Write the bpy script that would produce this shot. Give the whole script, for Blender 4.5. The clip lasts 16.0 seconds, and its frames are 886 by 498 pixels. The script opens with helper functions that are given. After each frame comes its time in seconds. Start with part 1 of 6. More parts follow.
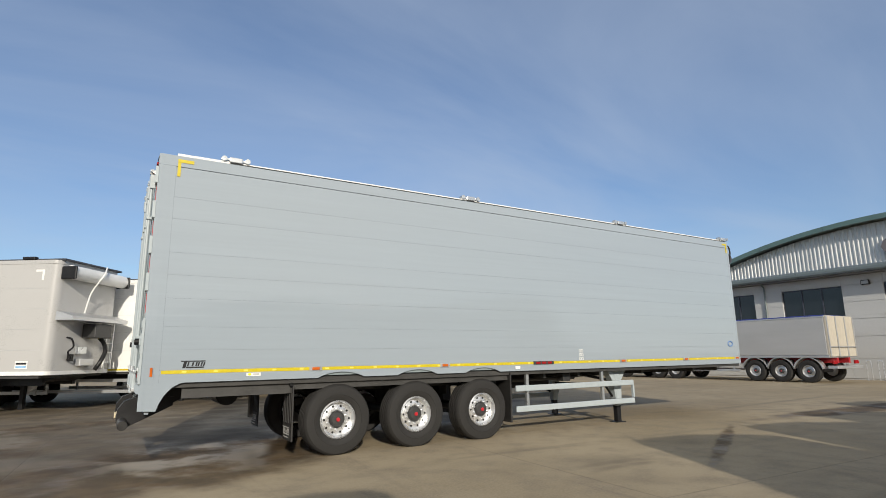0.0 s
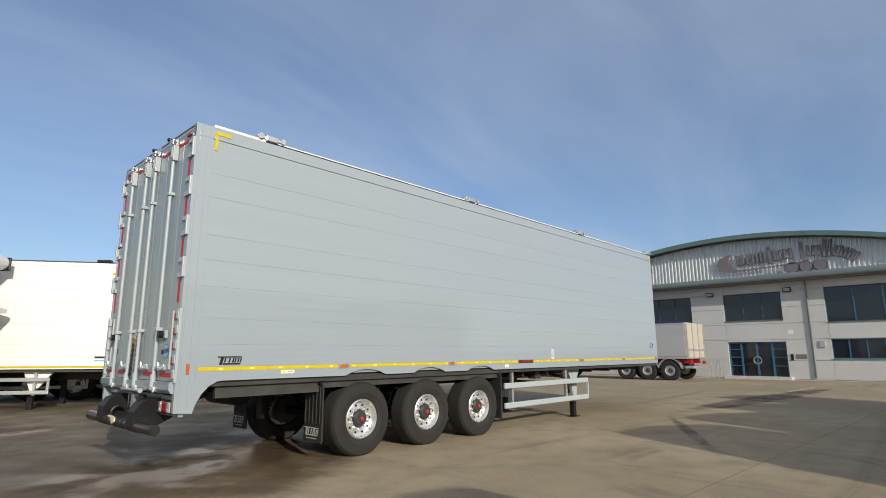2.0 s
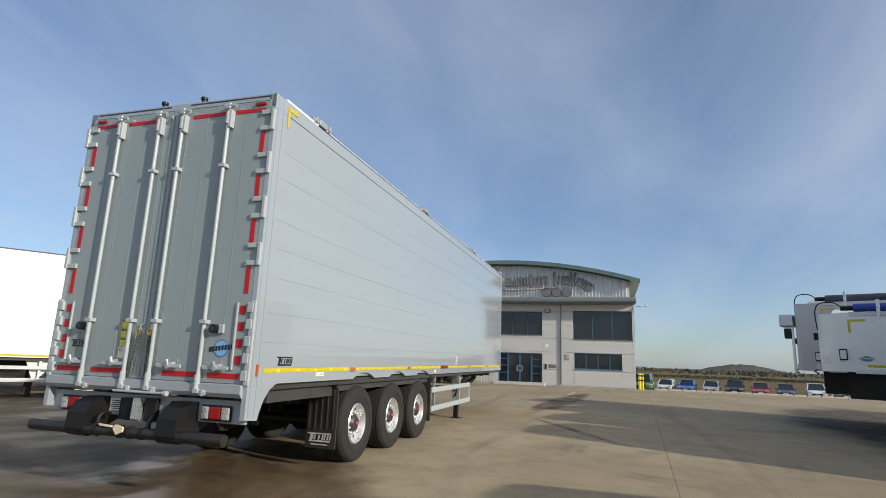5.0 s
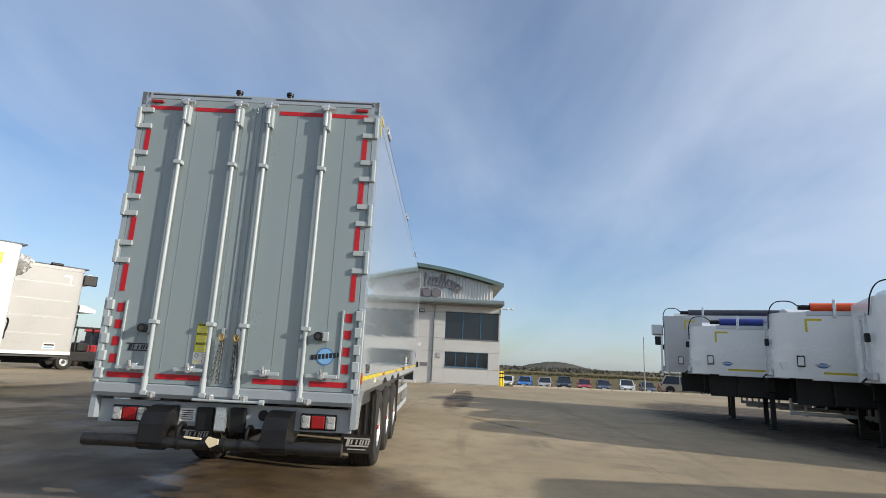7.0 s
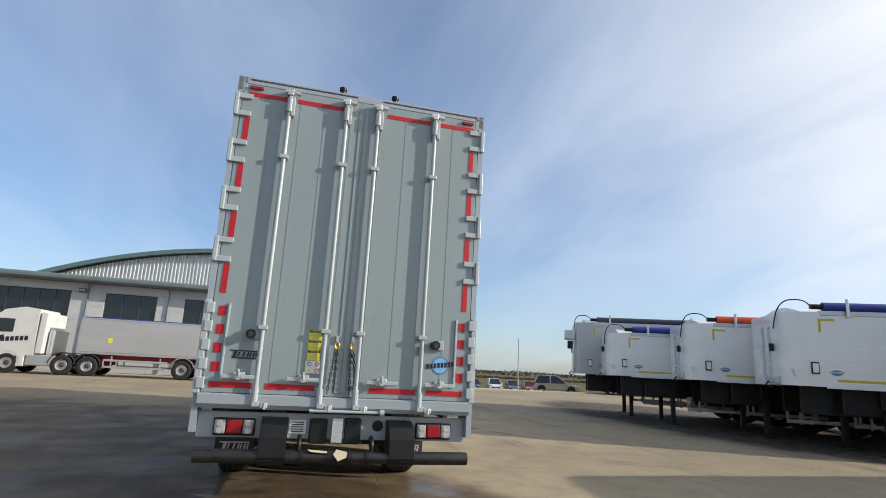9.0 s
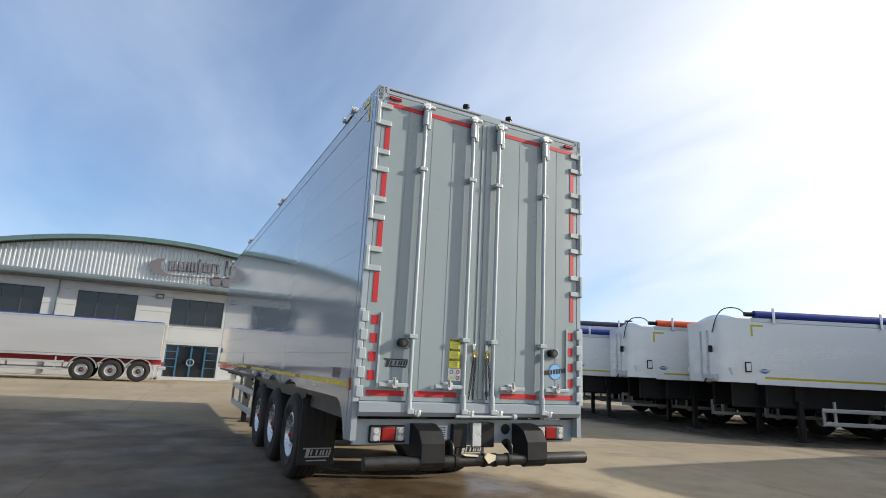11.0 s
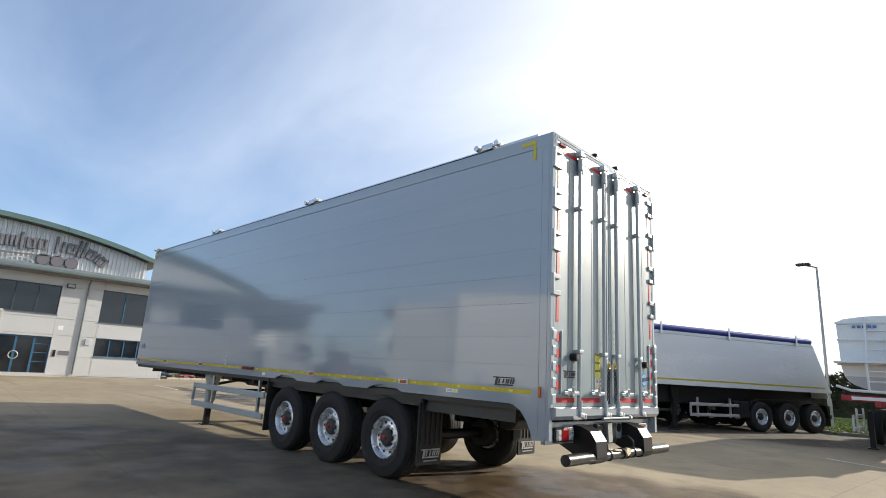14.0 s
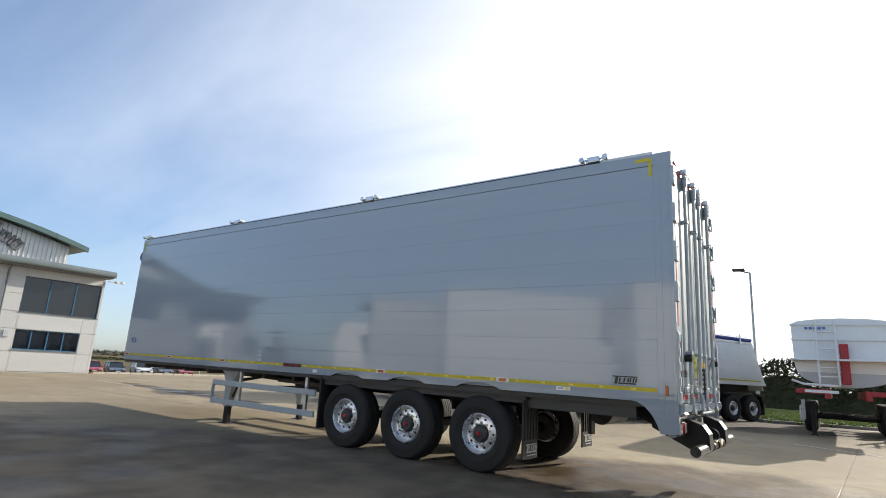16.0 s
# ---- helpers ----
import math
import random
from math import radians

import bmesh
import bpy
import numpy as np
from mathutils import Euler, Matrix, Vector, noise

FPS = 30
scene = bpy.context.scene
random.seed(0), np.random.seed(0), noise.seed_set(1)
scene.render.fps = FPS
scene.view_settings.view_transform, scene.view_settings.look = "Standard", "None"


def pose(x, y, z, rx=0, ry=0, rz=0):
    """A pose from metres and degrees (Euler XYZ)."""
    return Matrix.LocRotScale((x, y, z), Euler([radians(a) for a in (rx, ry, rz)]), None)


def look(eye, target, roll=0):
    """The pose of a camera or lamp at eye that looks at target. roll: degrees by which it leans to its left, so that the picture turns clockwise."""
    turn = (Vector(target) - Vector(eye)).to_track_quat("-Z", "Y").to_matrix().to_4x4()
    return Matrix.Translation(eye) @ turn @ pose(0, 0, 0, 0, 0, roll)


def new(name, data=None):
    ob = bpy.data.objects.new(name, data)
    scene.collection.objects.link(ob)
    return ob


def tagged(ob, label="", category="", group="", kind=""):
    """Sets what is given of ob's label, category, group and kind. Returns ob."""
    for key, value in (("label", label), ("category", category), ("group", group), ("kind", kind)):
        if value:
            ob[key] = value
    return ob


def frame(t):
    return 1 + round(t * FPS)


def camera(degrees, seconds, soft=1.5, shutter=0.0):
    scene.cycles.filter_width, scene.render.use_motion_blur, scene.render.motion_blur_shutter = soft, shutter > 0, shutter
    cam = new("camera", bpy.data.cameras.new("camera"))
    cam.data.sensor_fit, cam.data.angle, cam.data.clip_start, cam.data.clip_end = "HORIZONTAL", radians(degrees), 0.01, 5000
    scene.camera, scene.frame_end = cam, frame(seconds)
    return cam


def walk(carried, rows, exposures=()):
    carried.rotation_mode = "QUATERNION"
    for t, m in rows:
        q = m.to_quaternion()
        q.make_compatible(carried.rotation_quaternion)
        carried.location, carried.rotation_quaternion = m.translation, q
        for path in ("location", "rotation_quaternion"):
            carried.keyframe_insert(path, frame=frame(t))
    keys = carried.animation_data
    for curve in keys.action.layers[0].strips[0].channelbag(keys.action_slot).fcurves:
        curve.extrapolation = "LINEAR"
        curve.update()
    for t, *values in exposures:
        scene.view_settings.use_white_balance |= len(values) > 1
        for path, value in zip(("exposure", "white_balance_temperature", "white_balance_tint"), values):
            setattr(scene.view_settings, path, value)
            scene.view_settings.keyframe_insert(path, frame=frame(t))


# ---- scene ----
cam = camera(78.4, 16.0, soft=0.9)
PATH = [
    (0, (-0.357, -9.195, 1.421), (0.66, -7.517, 1.807), -0.6),
    (0.5, (-0.922, -8.87, 1.446), (0.228, -7.278, 1.824), -0.4),
    (1, (-1.428, -8.445, 1.44), (-0.165, -6.942, 1.822), -0.3),
    (1.5, (-1.969, -8.068, 1.403), (-0.612, -6.65, 1.788), -0.2),
    (2, (-2.417, -7.613, 1.412), (-0.993, -6.261, 1.793), -0.1),
    (2.5, (-2.884, -7.2, 1.482), (-1.353, -5.969, 1.857), 0.6),
    (3, (-3.24, -6.722, 1.462), (-1.593, -5.652, 1.836), 1.0),
    (3.5, (-3.624, -6.196, 1.42), (-1.91, -5.238, 1.801), 1.0),
    (3.7, (-3.787, -5.985, 1.434), (-2.049, -5.074, 1.82), 1.1),
    (5.8, (-4.962, -3.62, 1.42), (-3.032, -3.278, 1.819), 2.5),
    (6, (-5.036, -3.349, 1.424), (-3.097, -3.067, 1.823), 2.5),
    (6.5, (-5.233, -2.711, 1.462), (-3.281, -2.558, 1.865), 2.6),
    (7, (-5.424, -2.044, 1.457), (-3.466, -2.039, 1.864), 2.8),
    (7.5, (-5.45, -1.4, 1.439), (-3.498, -1.527, 1.852), 2.8),
    (8, (-5.472, -0.743, 1.461), (-3.538, -1.038, 1.877), 3.1),
    (8.5, (-5.387, -0.117, 1.419), (-3.471, -0.502, 1.844), 3.0),
    (9, (-5.289, 0.461, 1.438), (-3.397, -0.025, 1.864), 3.1),
    (9.2, (-5.254, 0.687, 1.437), (-3.374, 0.158, 1.868), 3.0),
    (11.3, (-4.649, 3.168, 1.419), (-2.925, 2.252, 1.854), 3.3),
    (11.5, (-4.584, 3.394, 1.393), (-2.878, 2.447, 1.832), 3.6),
    (12, (-4.394, 3.998, 1.378), (-2.733, 2.974, 1.819), 3.5),
    (12.5, (-4.142, 4.58, 1.381), (-2.541, 3.467, 1.83), 3.7),
    (13, (-3.881, 5.134, 1.376), (-2.343, 3.936, 1.821), 3.6),
    (13.5, (-3.573, 5.625, 1.391), (-2.099, 4.345, 1.827), 3.2),
    (14, (-3.238, 6.175, 1.404), (-1.859, 4.796, 1.846), 3.3),
    (14.5, (-2.814, 6.621, 1.384), (-1.505, 5.174, 1.826), 3.3),
    (15, (-2.384, 7.111, 1.38), (-1.129, 5.619, 1.825), 3.2),
    (15.5, (-1.946, 7.576, 1.365), (-0.743, 6.041, 1.811), 3.3),
    (16, (-1.466, 7.986, 1.339), (-0.323, 6.403, 1.774), 3.3),
]
walk(cam, [(t, look(eye, target, roll)) for t, eye, target, roll in PATH],
     exposures=((0, 0.0), (3.5, 0.0), (6, 0.22), (9, 0.4), (11.5, 0.58), (13, 0.62), (16, 0.6)))

# ---- light and sky ----
SUN_AZ, SUN_EL = radians(198.5), radians(21.0)
to_sun = Vector((math.sin(SUN_AZ) * math.cos(SUN_EL), math.cos(SUN_AZ) * math.cos(SUN_EL), math.sin(SUN_EL)))
sun = new("sun", bpy.data.lights.new("sun", "SUN"))
sun.data.energy, sun.data.angle, sun.data.color = 4.0, radians(0.6), (1.0, 0.92, 0.79)
sun.matrix_world = look((0, 0, 30), Vector((0, 0, 30)) - to_sun)

world = bpy.data.worlds.new("sky")
scene.world = world
world.use_nodes = True


def tree_tools(tree):
    def add(kind, **props):
        n = tree.nodes.new(kind)
        for key, value in props.items():
            if key == "blend":
                n.blend_type = value
            elif key == "op":
                n.operation = value
            elif key == "dtype":
                n.data_type = value
        return n

    def wire(a, b):
        tree.links.new(a, b)
    return add, wire


def build_sky():
    t = world.node_tree
    t.nodes.clear()
    add, wire = tree_tools(t)
    out, bg = add("ShaderNodeOutputWorld"), add("ShaderNodeBackground")
    sky = t.nodes.new("ShaderNodeTexSky")
    sky.sky_type, sky.sun_disc = "NISHITA", False
    sky.sun_elevation, sky.sun_rotation = SUN_EL, SUN_AZ
    sky.air_density, sky.dust_density, sky.ozone_density = 1.0, 0.6, 2.0
    co = add("ShaderNodeTexCoord")
    sep = add("ShaderNodeSeparateXYZ")
    wire(co.outputs["Generated"], sep.inputs[0])
    up = add("ShaderNodeMath", op="MAXIMUM")
    wire(sep.outputs["Z"], up.inputs[0])
    up.inputs[1].default_value = 0.0
    den = add("ShaderNodeMath", op="ADD")
    wire(up.outputs[0], den.inputs[0])
    den.inputs[1].default_value = 0.22
    div = add("ShaderNodeVectorMath", op="DIVIDE")
    comb = add("ShaderNodeCombineXYZ")
    for k in range(3):
        wire(den.outputs[0], comb.inputs[k])
    wire(co.outputs["Generated"], div.inputs[0])
    wire(comb.outputs[0], div.inputs[1])
    mp = add("ShaderNodeMapping")
    mp.inputs["Scale"].default_value = (0.55, 1.15, 0.2)
    mp.inputs["Rotation"].default_value = (0, 0, 0.7)
    wire(div.outputs[0], mp.inputs[0])
    no = add("ShaderNodeTexNoise")
    no.inputs["Scale"].default_value, no.inputs["Detail"].default_value = 1.5, 9
    no.inputs["Roughness"].default_value, no.inputs["Distortion"].default_value = 0.52, 0.5
    wire(mp.outputs[0], no.inputs["Vector"])
    ramp = add("ShaderNodeMapRange")
    ramp.inputs[1].default_value, ramp.inputs[2].default_value = 0.32, 0.8
    ramp.inputs[3].default_value, ramp.inputs[4].default_value = 0.13, 0.62
    wire(no.outputs["Fac"], ramp.inputs[0])
    # thin high cloud is brighter towards the sun
    dot = add("ShaderNodeVectorMath", op="DOT_PRODUCT")
    wire(co.outputs["Generated"], dot.inputs[0])
    dot.inputs[1].default_value = to_sun
    glow = add("ShaderNodeMapRange")
    glow.interpolation_type = "SMOOTHSTEP"
    glow.inputs[1].default_value, glow.inputs[2].default_value = -0.15, 0.98
    glow.inputs[3].default_value, glow.inputs[4].default_value = 0.0, 1.0
    wire(dot.outputs["Value"], glow.inputs[0])
    sq = add("ShaderNodeMath", op="POWER")
    wire(glow.outputs[0], sq.inputs[0])
    sq.inputs[1].default_value = 2.1
    cloud_col = add("ShaderNodeMix", dtype="RGBA")
    wire(sq.outputs[0], cloud_col.inputs["Factor"])
    cloud_col.inputs[6].default_value = (4.6, 5.4, 6.7, 1)
    cloud_col.inputs[7].default_value = (8.6, 8.5, 8.3, 1)
    fac = add("ShaderNodeMath", op="ADD")
    half = add("ShaderNodeMath", op="MULTIPLY")
    wire(sq.outputs[0], half.inputs[0])
    half.inputs[1].default_value = 0.68
    wire(ramp.outputs[0], fac.inputs[0])
    wire(half.outputs[0], fac.inputs[1])
    fac.use_clamp = True
    tint = add("ShaderNodeMix", dtype="RGBA", blend="MULTIPLY")
    tint.inputs["Factor"].default_value = 1.0
    wire(sky.outputs[0], tint.inputs[6])
    tint.inputs[7].default_value = SKY_TINT
    mix = add("ShaderNodeMix", dtype="RGBA")
    wire(fac.outputs[0], mix.inputs["Factor"])
    wire(tint.outputs[2], mix.inputs[6])
    wire(cloud_col.outputs[2], mix.inputs[7])
    wire(mix.outputs[2], bg.inputs["Color"])
    bg.inputs["Strength"].default_value = 0.105
    wire(bg.outputs[0], out.inputs["Surface"])


SKY_TINT = (0.86, 0.99, 1.16, 1)
build_sky()


# ---- materials ----
def material(name, color, rough=0.5, metal=0.0, var=0.12, scale=6.0, fine=60.0, bump=0.0, bump_scale=40.0, coat=0.0,
             stretch=(1, 1, 1), color2=None, rough_var=0.1, per_object=0.0, emit=0.0, trans=0.0, spec=0.5, wave=0.0):
    m = bpy.data.materials.new(name)
    m.use_nodes = True
    t = m.node_tree
    add, wire = tree_tools(t)
    p = next(n for n in t.nodes if n.type == "BSDF_PRINCIPLED")
    p.inputs["Metallic"].default_value = metal
    p.inputs["Coat Weight"].default_value, p.inputs["Coat Roughness"].default_value = coat, 0.05
    p.inputs["Specular IOR Level"].default_value = spec
    p.inputs["Transmission Weight"].default_value = trans
    co, mp = add("ShaderNodeTexCoord"), add("ShaderNodeMapping")
    mp.inputs["Scale"].default_value = stretch
    wire(co.outputs["Object"], mp.inputs[0])
    big, small = add("ShaderNodeTexNoise"), add("ShaderNodeTexNoise")
    for n, s in ((big, scale), (small, fine)):
        n.inputs["Scale"].default_value, n.inputs["Detail"].default_value = s, 5
        wire(mp.outputs[0], n.inputs["Vector"])
    mean = add("ShaderNodeMix")
    mean.inputs[0].default_value = 0.35
    wire(big.outputs["Fac"], mean.inputs[2])
    wire(small.outputs["Fac"], mean.inputs[3])
    rng = add("ShaderNodeMapRange")
    rng.inputs[1].default_value, rng.inputs[2].default_value = 0.32, 0.68
    wire(mean.outputs[0], rng.inputs[0])
    mix = add("ShaderNodeMix", dtype="RGBA")
    c = Vector(color)
    d = Vector(color2) if color2 else c * (1 + var)
    c0 = c if color2 else c * (1 - var)
    mix.inputs[6].default_value, mix.inputs[7].default_value = (*c0, 1), (*d, 1)
    wire(rng.outputs[0], mix.inputs["Factor"])
    last = mix.outputs[2]
    if per_object:
        info, hsv = add("ShaderNodeObjectInfo"), add("ShaderNodeHueSaturation")
        r2 = add("ShaderNodeMapRange")
        r2.inputs[3].default_value, r2.inputs[4].default_value = 1 - per_object, 1 + per_object
        wire(info.outputs["Random"], r2.inputs[0])
        wire(r2.outputs[0], hsv.inputs["Value"])
        wire(last, hsv.inputs["Color"])
        last = hsv.outputs[0]
    wire(last, p.inputs["Base Color"])
    rr = add("ShaderNodeMapRange")
    rr.inputs[3].default_value, rr.inputs[4].default_value = max(0.02, rough - rough_var), min(1, rough + rough_var)
    wire(rng.outputs[0], rr.inputs[0])
    wire(rr.outputs[0], p.inputs["Roughness"])
    if bump or wave:
        b = add("ShaderNodeBump")
        b.inputs["Strength"].default_value = 1.0
        b.inputs["Distance"].default_value = bump or wave
        n = add("ShaderNodeTexNoise")
        n.inputs["Scale"].default_value, n.inputs["Detail"].default_value = bump_scale, 4 if bump else 1
        wire(mp.outputs[0], n.inputs["Vector"])
        wire(n.outputs["Fac"], b.inputs["Height"])
        wire(b.outputs[0], p.inputs["Normal"])
    if emit:
        p.inputs["Emission Color"].default_value, p.inputs["Emission Strength"].default_value = (*color, 1), emit
    return m


PAINT = material("grey_paint", (0.31, 0.355, 0.395), 0.085, var=0.025, scale=0.9, fine=30, coat=0.7, rough_var=0.03, stretch=(0.25, 1, 6.0), wave=0.0022, bump_scale=2.2)
PAINT_DOOR = material("grey_door_paint", (0.25, 0.3, 0.315), 0.34, var=0.03, scale=1.5, fine=40, coat=0.25, stretch=(1, 2, 0.5), wave=0.0008, bump_scale=3)
STEEL_PAINT = material("pale_grey_metalwork", (0.38, 0.425, 0.445), 0.35, var=0.06, scale=8, fine=80)
GALV = material("bright_zinc", (0.62, 0.64, 0.65), 0.32, metal=0.75, var=0.1, scale=12, fine=90)
ALU = material("polished_aluminium", (0.72, 0.73, 0.74), 0.3, metal=0.75, var=0.08, scale=10, fine=90)
ALU_DULL = material("mill_aluminium", (0.55, 0.56, 0.57), 0.42, metal=0.7, var=0.07, scale=2.5, fine=40, stretch=(0.3, 1, 1))
BLACK = material("black_chassis_paint", (0.012, 0.012, 0.013), 0.42, var=0.3, scale=5, fine=60, bump=0.0006, spec=0.3)
BLACK_TUBE = material("worn_black_tube", (0.02, 0.019, 0.018), 0.34, var=0.45, scale=14, fine=70, stretch=(1, 0.4, 1))
RUBBER = material("tyre_rubber", (0.019, 0.018, 0.017), 0.82, var=0.25, scale=6, fine=70, bump=0.001, bump_scale=60)
FLAP = material("black_flap_rubber", (0.022, 0.021, 0.02), 0.6, var=0.3, scale=7, fine=70)
CHASSIS = material("dusty_chassis_steel", (0.045, 0.044, 0.042), 0.55, var=0.3, scale=4, fine=50)
RED = material("red_reflective_tape", (0.45, 0.006, 0.014), 0.5, var=0.15, scale=40, fine=150)
YELLOW = material("yellow_reflective_tape", (0.55, 0.44, 0.015), 0.35, var=0.1, scale=30, fine=150)
YELLOW_LT = material("pale_tape_cell", (0.8, 0.66, 0.12), 0.3, var=0.05)
AMBER = material("amber_lens", (0.5, 0.11, 0.015), 0.2, var=0.1)
RED_LENS = material("red_lens", (0.3, 0.012, 0.014), 0.15, var=0.1)
CLEAR_LENS = material("clear_lens", (0.36, 0.37, 0.37), 0.12, var=0.2, scale=40, fine=90)
DECAL = material("black_decal", (0.015, 0.015, 0.017), 0.35, var=0.1)
DECAL_W = material("white_decal", (0.75, 0.75, 0.73), 0.4, var=0.06)
DECAL_G = material("faded_grey_print", (0.45, 0.44, 0.42), 0.5, var=0.1)
DECAL_Y = material("yellow_warning_label", (0.78, 0.72, 0.03), 0.4, var=0.06)
DECAL_B = material("blue_decal", (0.06, 0.17, 0.42), 0.35, var=0.1)
DECAL_B2 = material("pale_blue_decal", (0.2, 0.42, 0.68), 0.35, var=0.1)
HUBRED = material("red_hub_cap", (0.5, 0.02, 0.03), 0.35, var=0.1)
HUBDARK = material("dark_hub_steel", (0.05, 0.05, 0.05), 0.5, metal=0.3, var=0.3, scale=20)
BRASS = material("brass_hook", (0.65, 0.42, 0.1), 0.28, metal=0.9, var=0.15)
CHAIN = material("steel_chain", (0.05, 0.05, 0.05), 0.5, metal=0.5, var=0.2)
CARD = material("cream_card", (0.72, 0.62, 0.42), 0.7, var=0.1)
GLASS_DK = material("dark_window_glass", (0.012, 0.016, 0.022), 0.06, var=0.2, spec=0.7, wave=0.0008, bump_scale=1.0)
WHITE = material("white_trailer_paint", (0.78, 0.78, 0.76), 0.25, var=0.03, scale=0.8, fine=30, coat=0.4, stretch=(0.4, 1, 2), wave=0.0008, bump_scale=2)
WHITE_S = material("silver_grey_trailer_paint", (0.43, 0.425, 0.415), 0.3, var=0.03, scale=0.8, fine=30, coat=0.3, wave=0.0008, bump_scale=2)
GREY_BODY = material("dull_alloy_body", (0.46, 0.46, 0.46), 0.4, metal=0.3, var=0.06, scale=1.2, fine=40, stretch=(0.4, 1, 2))
BLUE_SHEET = material("blue_roll_sheet", (0.02, 0.04, 0.24), 0.5, var=0.2, scale=4, fine=40, bump=0.004, bump_scale=9)
RED_SHEET = material("orange_roll_sheet", (0.72, 0.09, 0.02), 0.5, var=0.15, scale=4, fine=40, bump=0.004, bump_scale=9)
DARK_SHEET = material("dark_roll_sheet", (0.05, 0.055, 0.07), 0.5, var=0.2, bump=0.004, bump_scale=9)
REDCH = material("red_chassis_paint", (0.36, 0.02, 0.025), 0.4, var=0.2, scale=5, fine=40)
WOOD = material("pale_tailgate", (0.45, 0.41, 0.34), 0.6, var=0.15, scale=3, fine=40, stretch=(1, 6, 1))


# ---- mesh helpers ----
def thing(name, label, category, group="", at=None, kind=""):
    ob = tagged(new(name), label, category, group, kind)
    ob.empty_display_size = 0.3
    if at is not None:
        ob.matrix_world = at
    return ob


def part(name, bm, mat, parent=None, label="", smooth=False):
    me = bpy.data.meshes.new(name)
    bmesh.ops.recalc_face_normals(bm, faces=bm.faces)
    bm.to_mesh(me)
    bm.free()
    for m in (mat if isinstance(mat, (list, tuple)) else [mat]):
        me.materials.append(m)
    if smooth:
        for poly in me.polygons:
            poly.use_smooth = True
        me.set_sharp_from_angle(angle=radians(35))
    ob = new(name, me)
    if parent is not None:
        ob.parent = parent
    if label:
        ob["label"] = label
    return ob


def share(name, ob, m, parent):
    o = new(name, ob.data)
    o.parent = parent
    o.matrix_basis = m
    return o


def box(bm, x0, x1, y0, y1, z0, z1, bev=0.0, mi=0):
    vs = [bm.verts.new((x, y, z)) for x in (x0, x1) for y in (y0, y1) for z in (z0, z1)]
    fs = [bm.faces.new([vs[i] for i in q]) for q in ((0, 1, 3, 2), (4, 6, 7, 5), (0, 4, 5, 1), (2, 3, 7, 6), (0, 2, 6, 4), (1, 5, 7, 3))]
    for f in fs:
        f.material_index = mi
    if bev:
        es = list({e for f in fs for e in f.edges})
        bmesh.ops.bevel(bm, geom=es, offset=bev, segments=2, affect="EDGES", profile=0.5)
    return fs


def abox(*a, bev=0.0):
    bm = bmesh.new()
    box(bm, *a, bev=bev)
    return bm


def rod(bm, p0, p1, r, seg=10, r1=None, caps=True):
    p0, p1 = Vector(p0), Vector(p1)
    q = (p1 - p0).to_track_quat("Z", "Y").to_matrix()
    rings = []
    for p, rad in ((p0, r), (p1, r if r1 is None else r1)):
        rings.append([bm.verts.new(p + q @ Vector((rad * math.cos(a), rad * math.sin(a), 0))) for a in [math.tau * i / seg for i in range(seg)]])
    for i in range(seg):
        j = (i + 1) % seg
        bm.faces.new((rings[0][i], rings[0][j], rings[1][j], rings[1][i]))
    if caps:
        bm.faces.new(rings[0][::-1])
        bm.faces.new(rings[1])


def pipe(bm, pts, r, seg=8):
    pts = [Vector(p) for p in pts]
    if 3 < len(pts) < 9:
        ext = [pts[0] * 2 - pts[1]] + pts + [pts[-1] * 2 - pts[-2]]
        soft = []
        for k in range(1, len(ext) - 2):
            a, b, c, e = ext[k - 1:k + 3]
            for i in range(5):
                u = i / 5
                soft.append(0.5 * (2 * b + (c - a) * u + (2 * a - 5 * b + 4 * c - e) * u * u + (3 * b - a - 3 * c + e) * u ** 3))
        pts = soft + [pts[-1]]
    rings = []
    for i, p in enumerate(pts):
        d = (pts[min(i + 1, len(pts) - 1)] - pts[max(i - 1, 0)]).normalized()
        q = d.to_track_quat("Z", "Y").to_matrix()
        rings.append([bm.verts.new(p + q @ Vector((r * math.cos(a), r * math.sin(a), 0))) for a in [math.tau * k / seg for k in range(seg)]])
    for a, b in zip(rings, rings[1:]):
        best = min(range(seg), key=lambda s: (a[0].co - b[s].co).length)
        for i in range(seg):
            j = (i + 1) % seg
            bm.faces.new((a[i], a[j], b[(j + best) % seg], b[(i + best) % seg]))
    bm.faces.new(rings[0][::-1])
    bm.faces.new(rings[-1])


def prism(bm, pts, a, b, plane="xz"):
    def place(p, h):
        if plane == "xz":
            return (p[0], h, p[1])
        if plane == "yz":
            return (h, p[0], p[1])
        return (p[0], p[1], h)
    lo, hi = [bm.verts.new(place(p, a)) for p in pts], [bm.verts.new(place(p, b)) for p in pts]
    n = len(pts)
    bm.faces.new(lo)
    bm.faces.new(hi[::-1])
    for i in range(n):
        bm.faces.new((lo[i], hi[i], hi[(i + 1) % n], lo[(i + 1) % n]))


def aprism(pts, a, b, plane="xz"):
    bm = bmesh.new()
    prism(bm, pts, a, b, plane)
    return bm


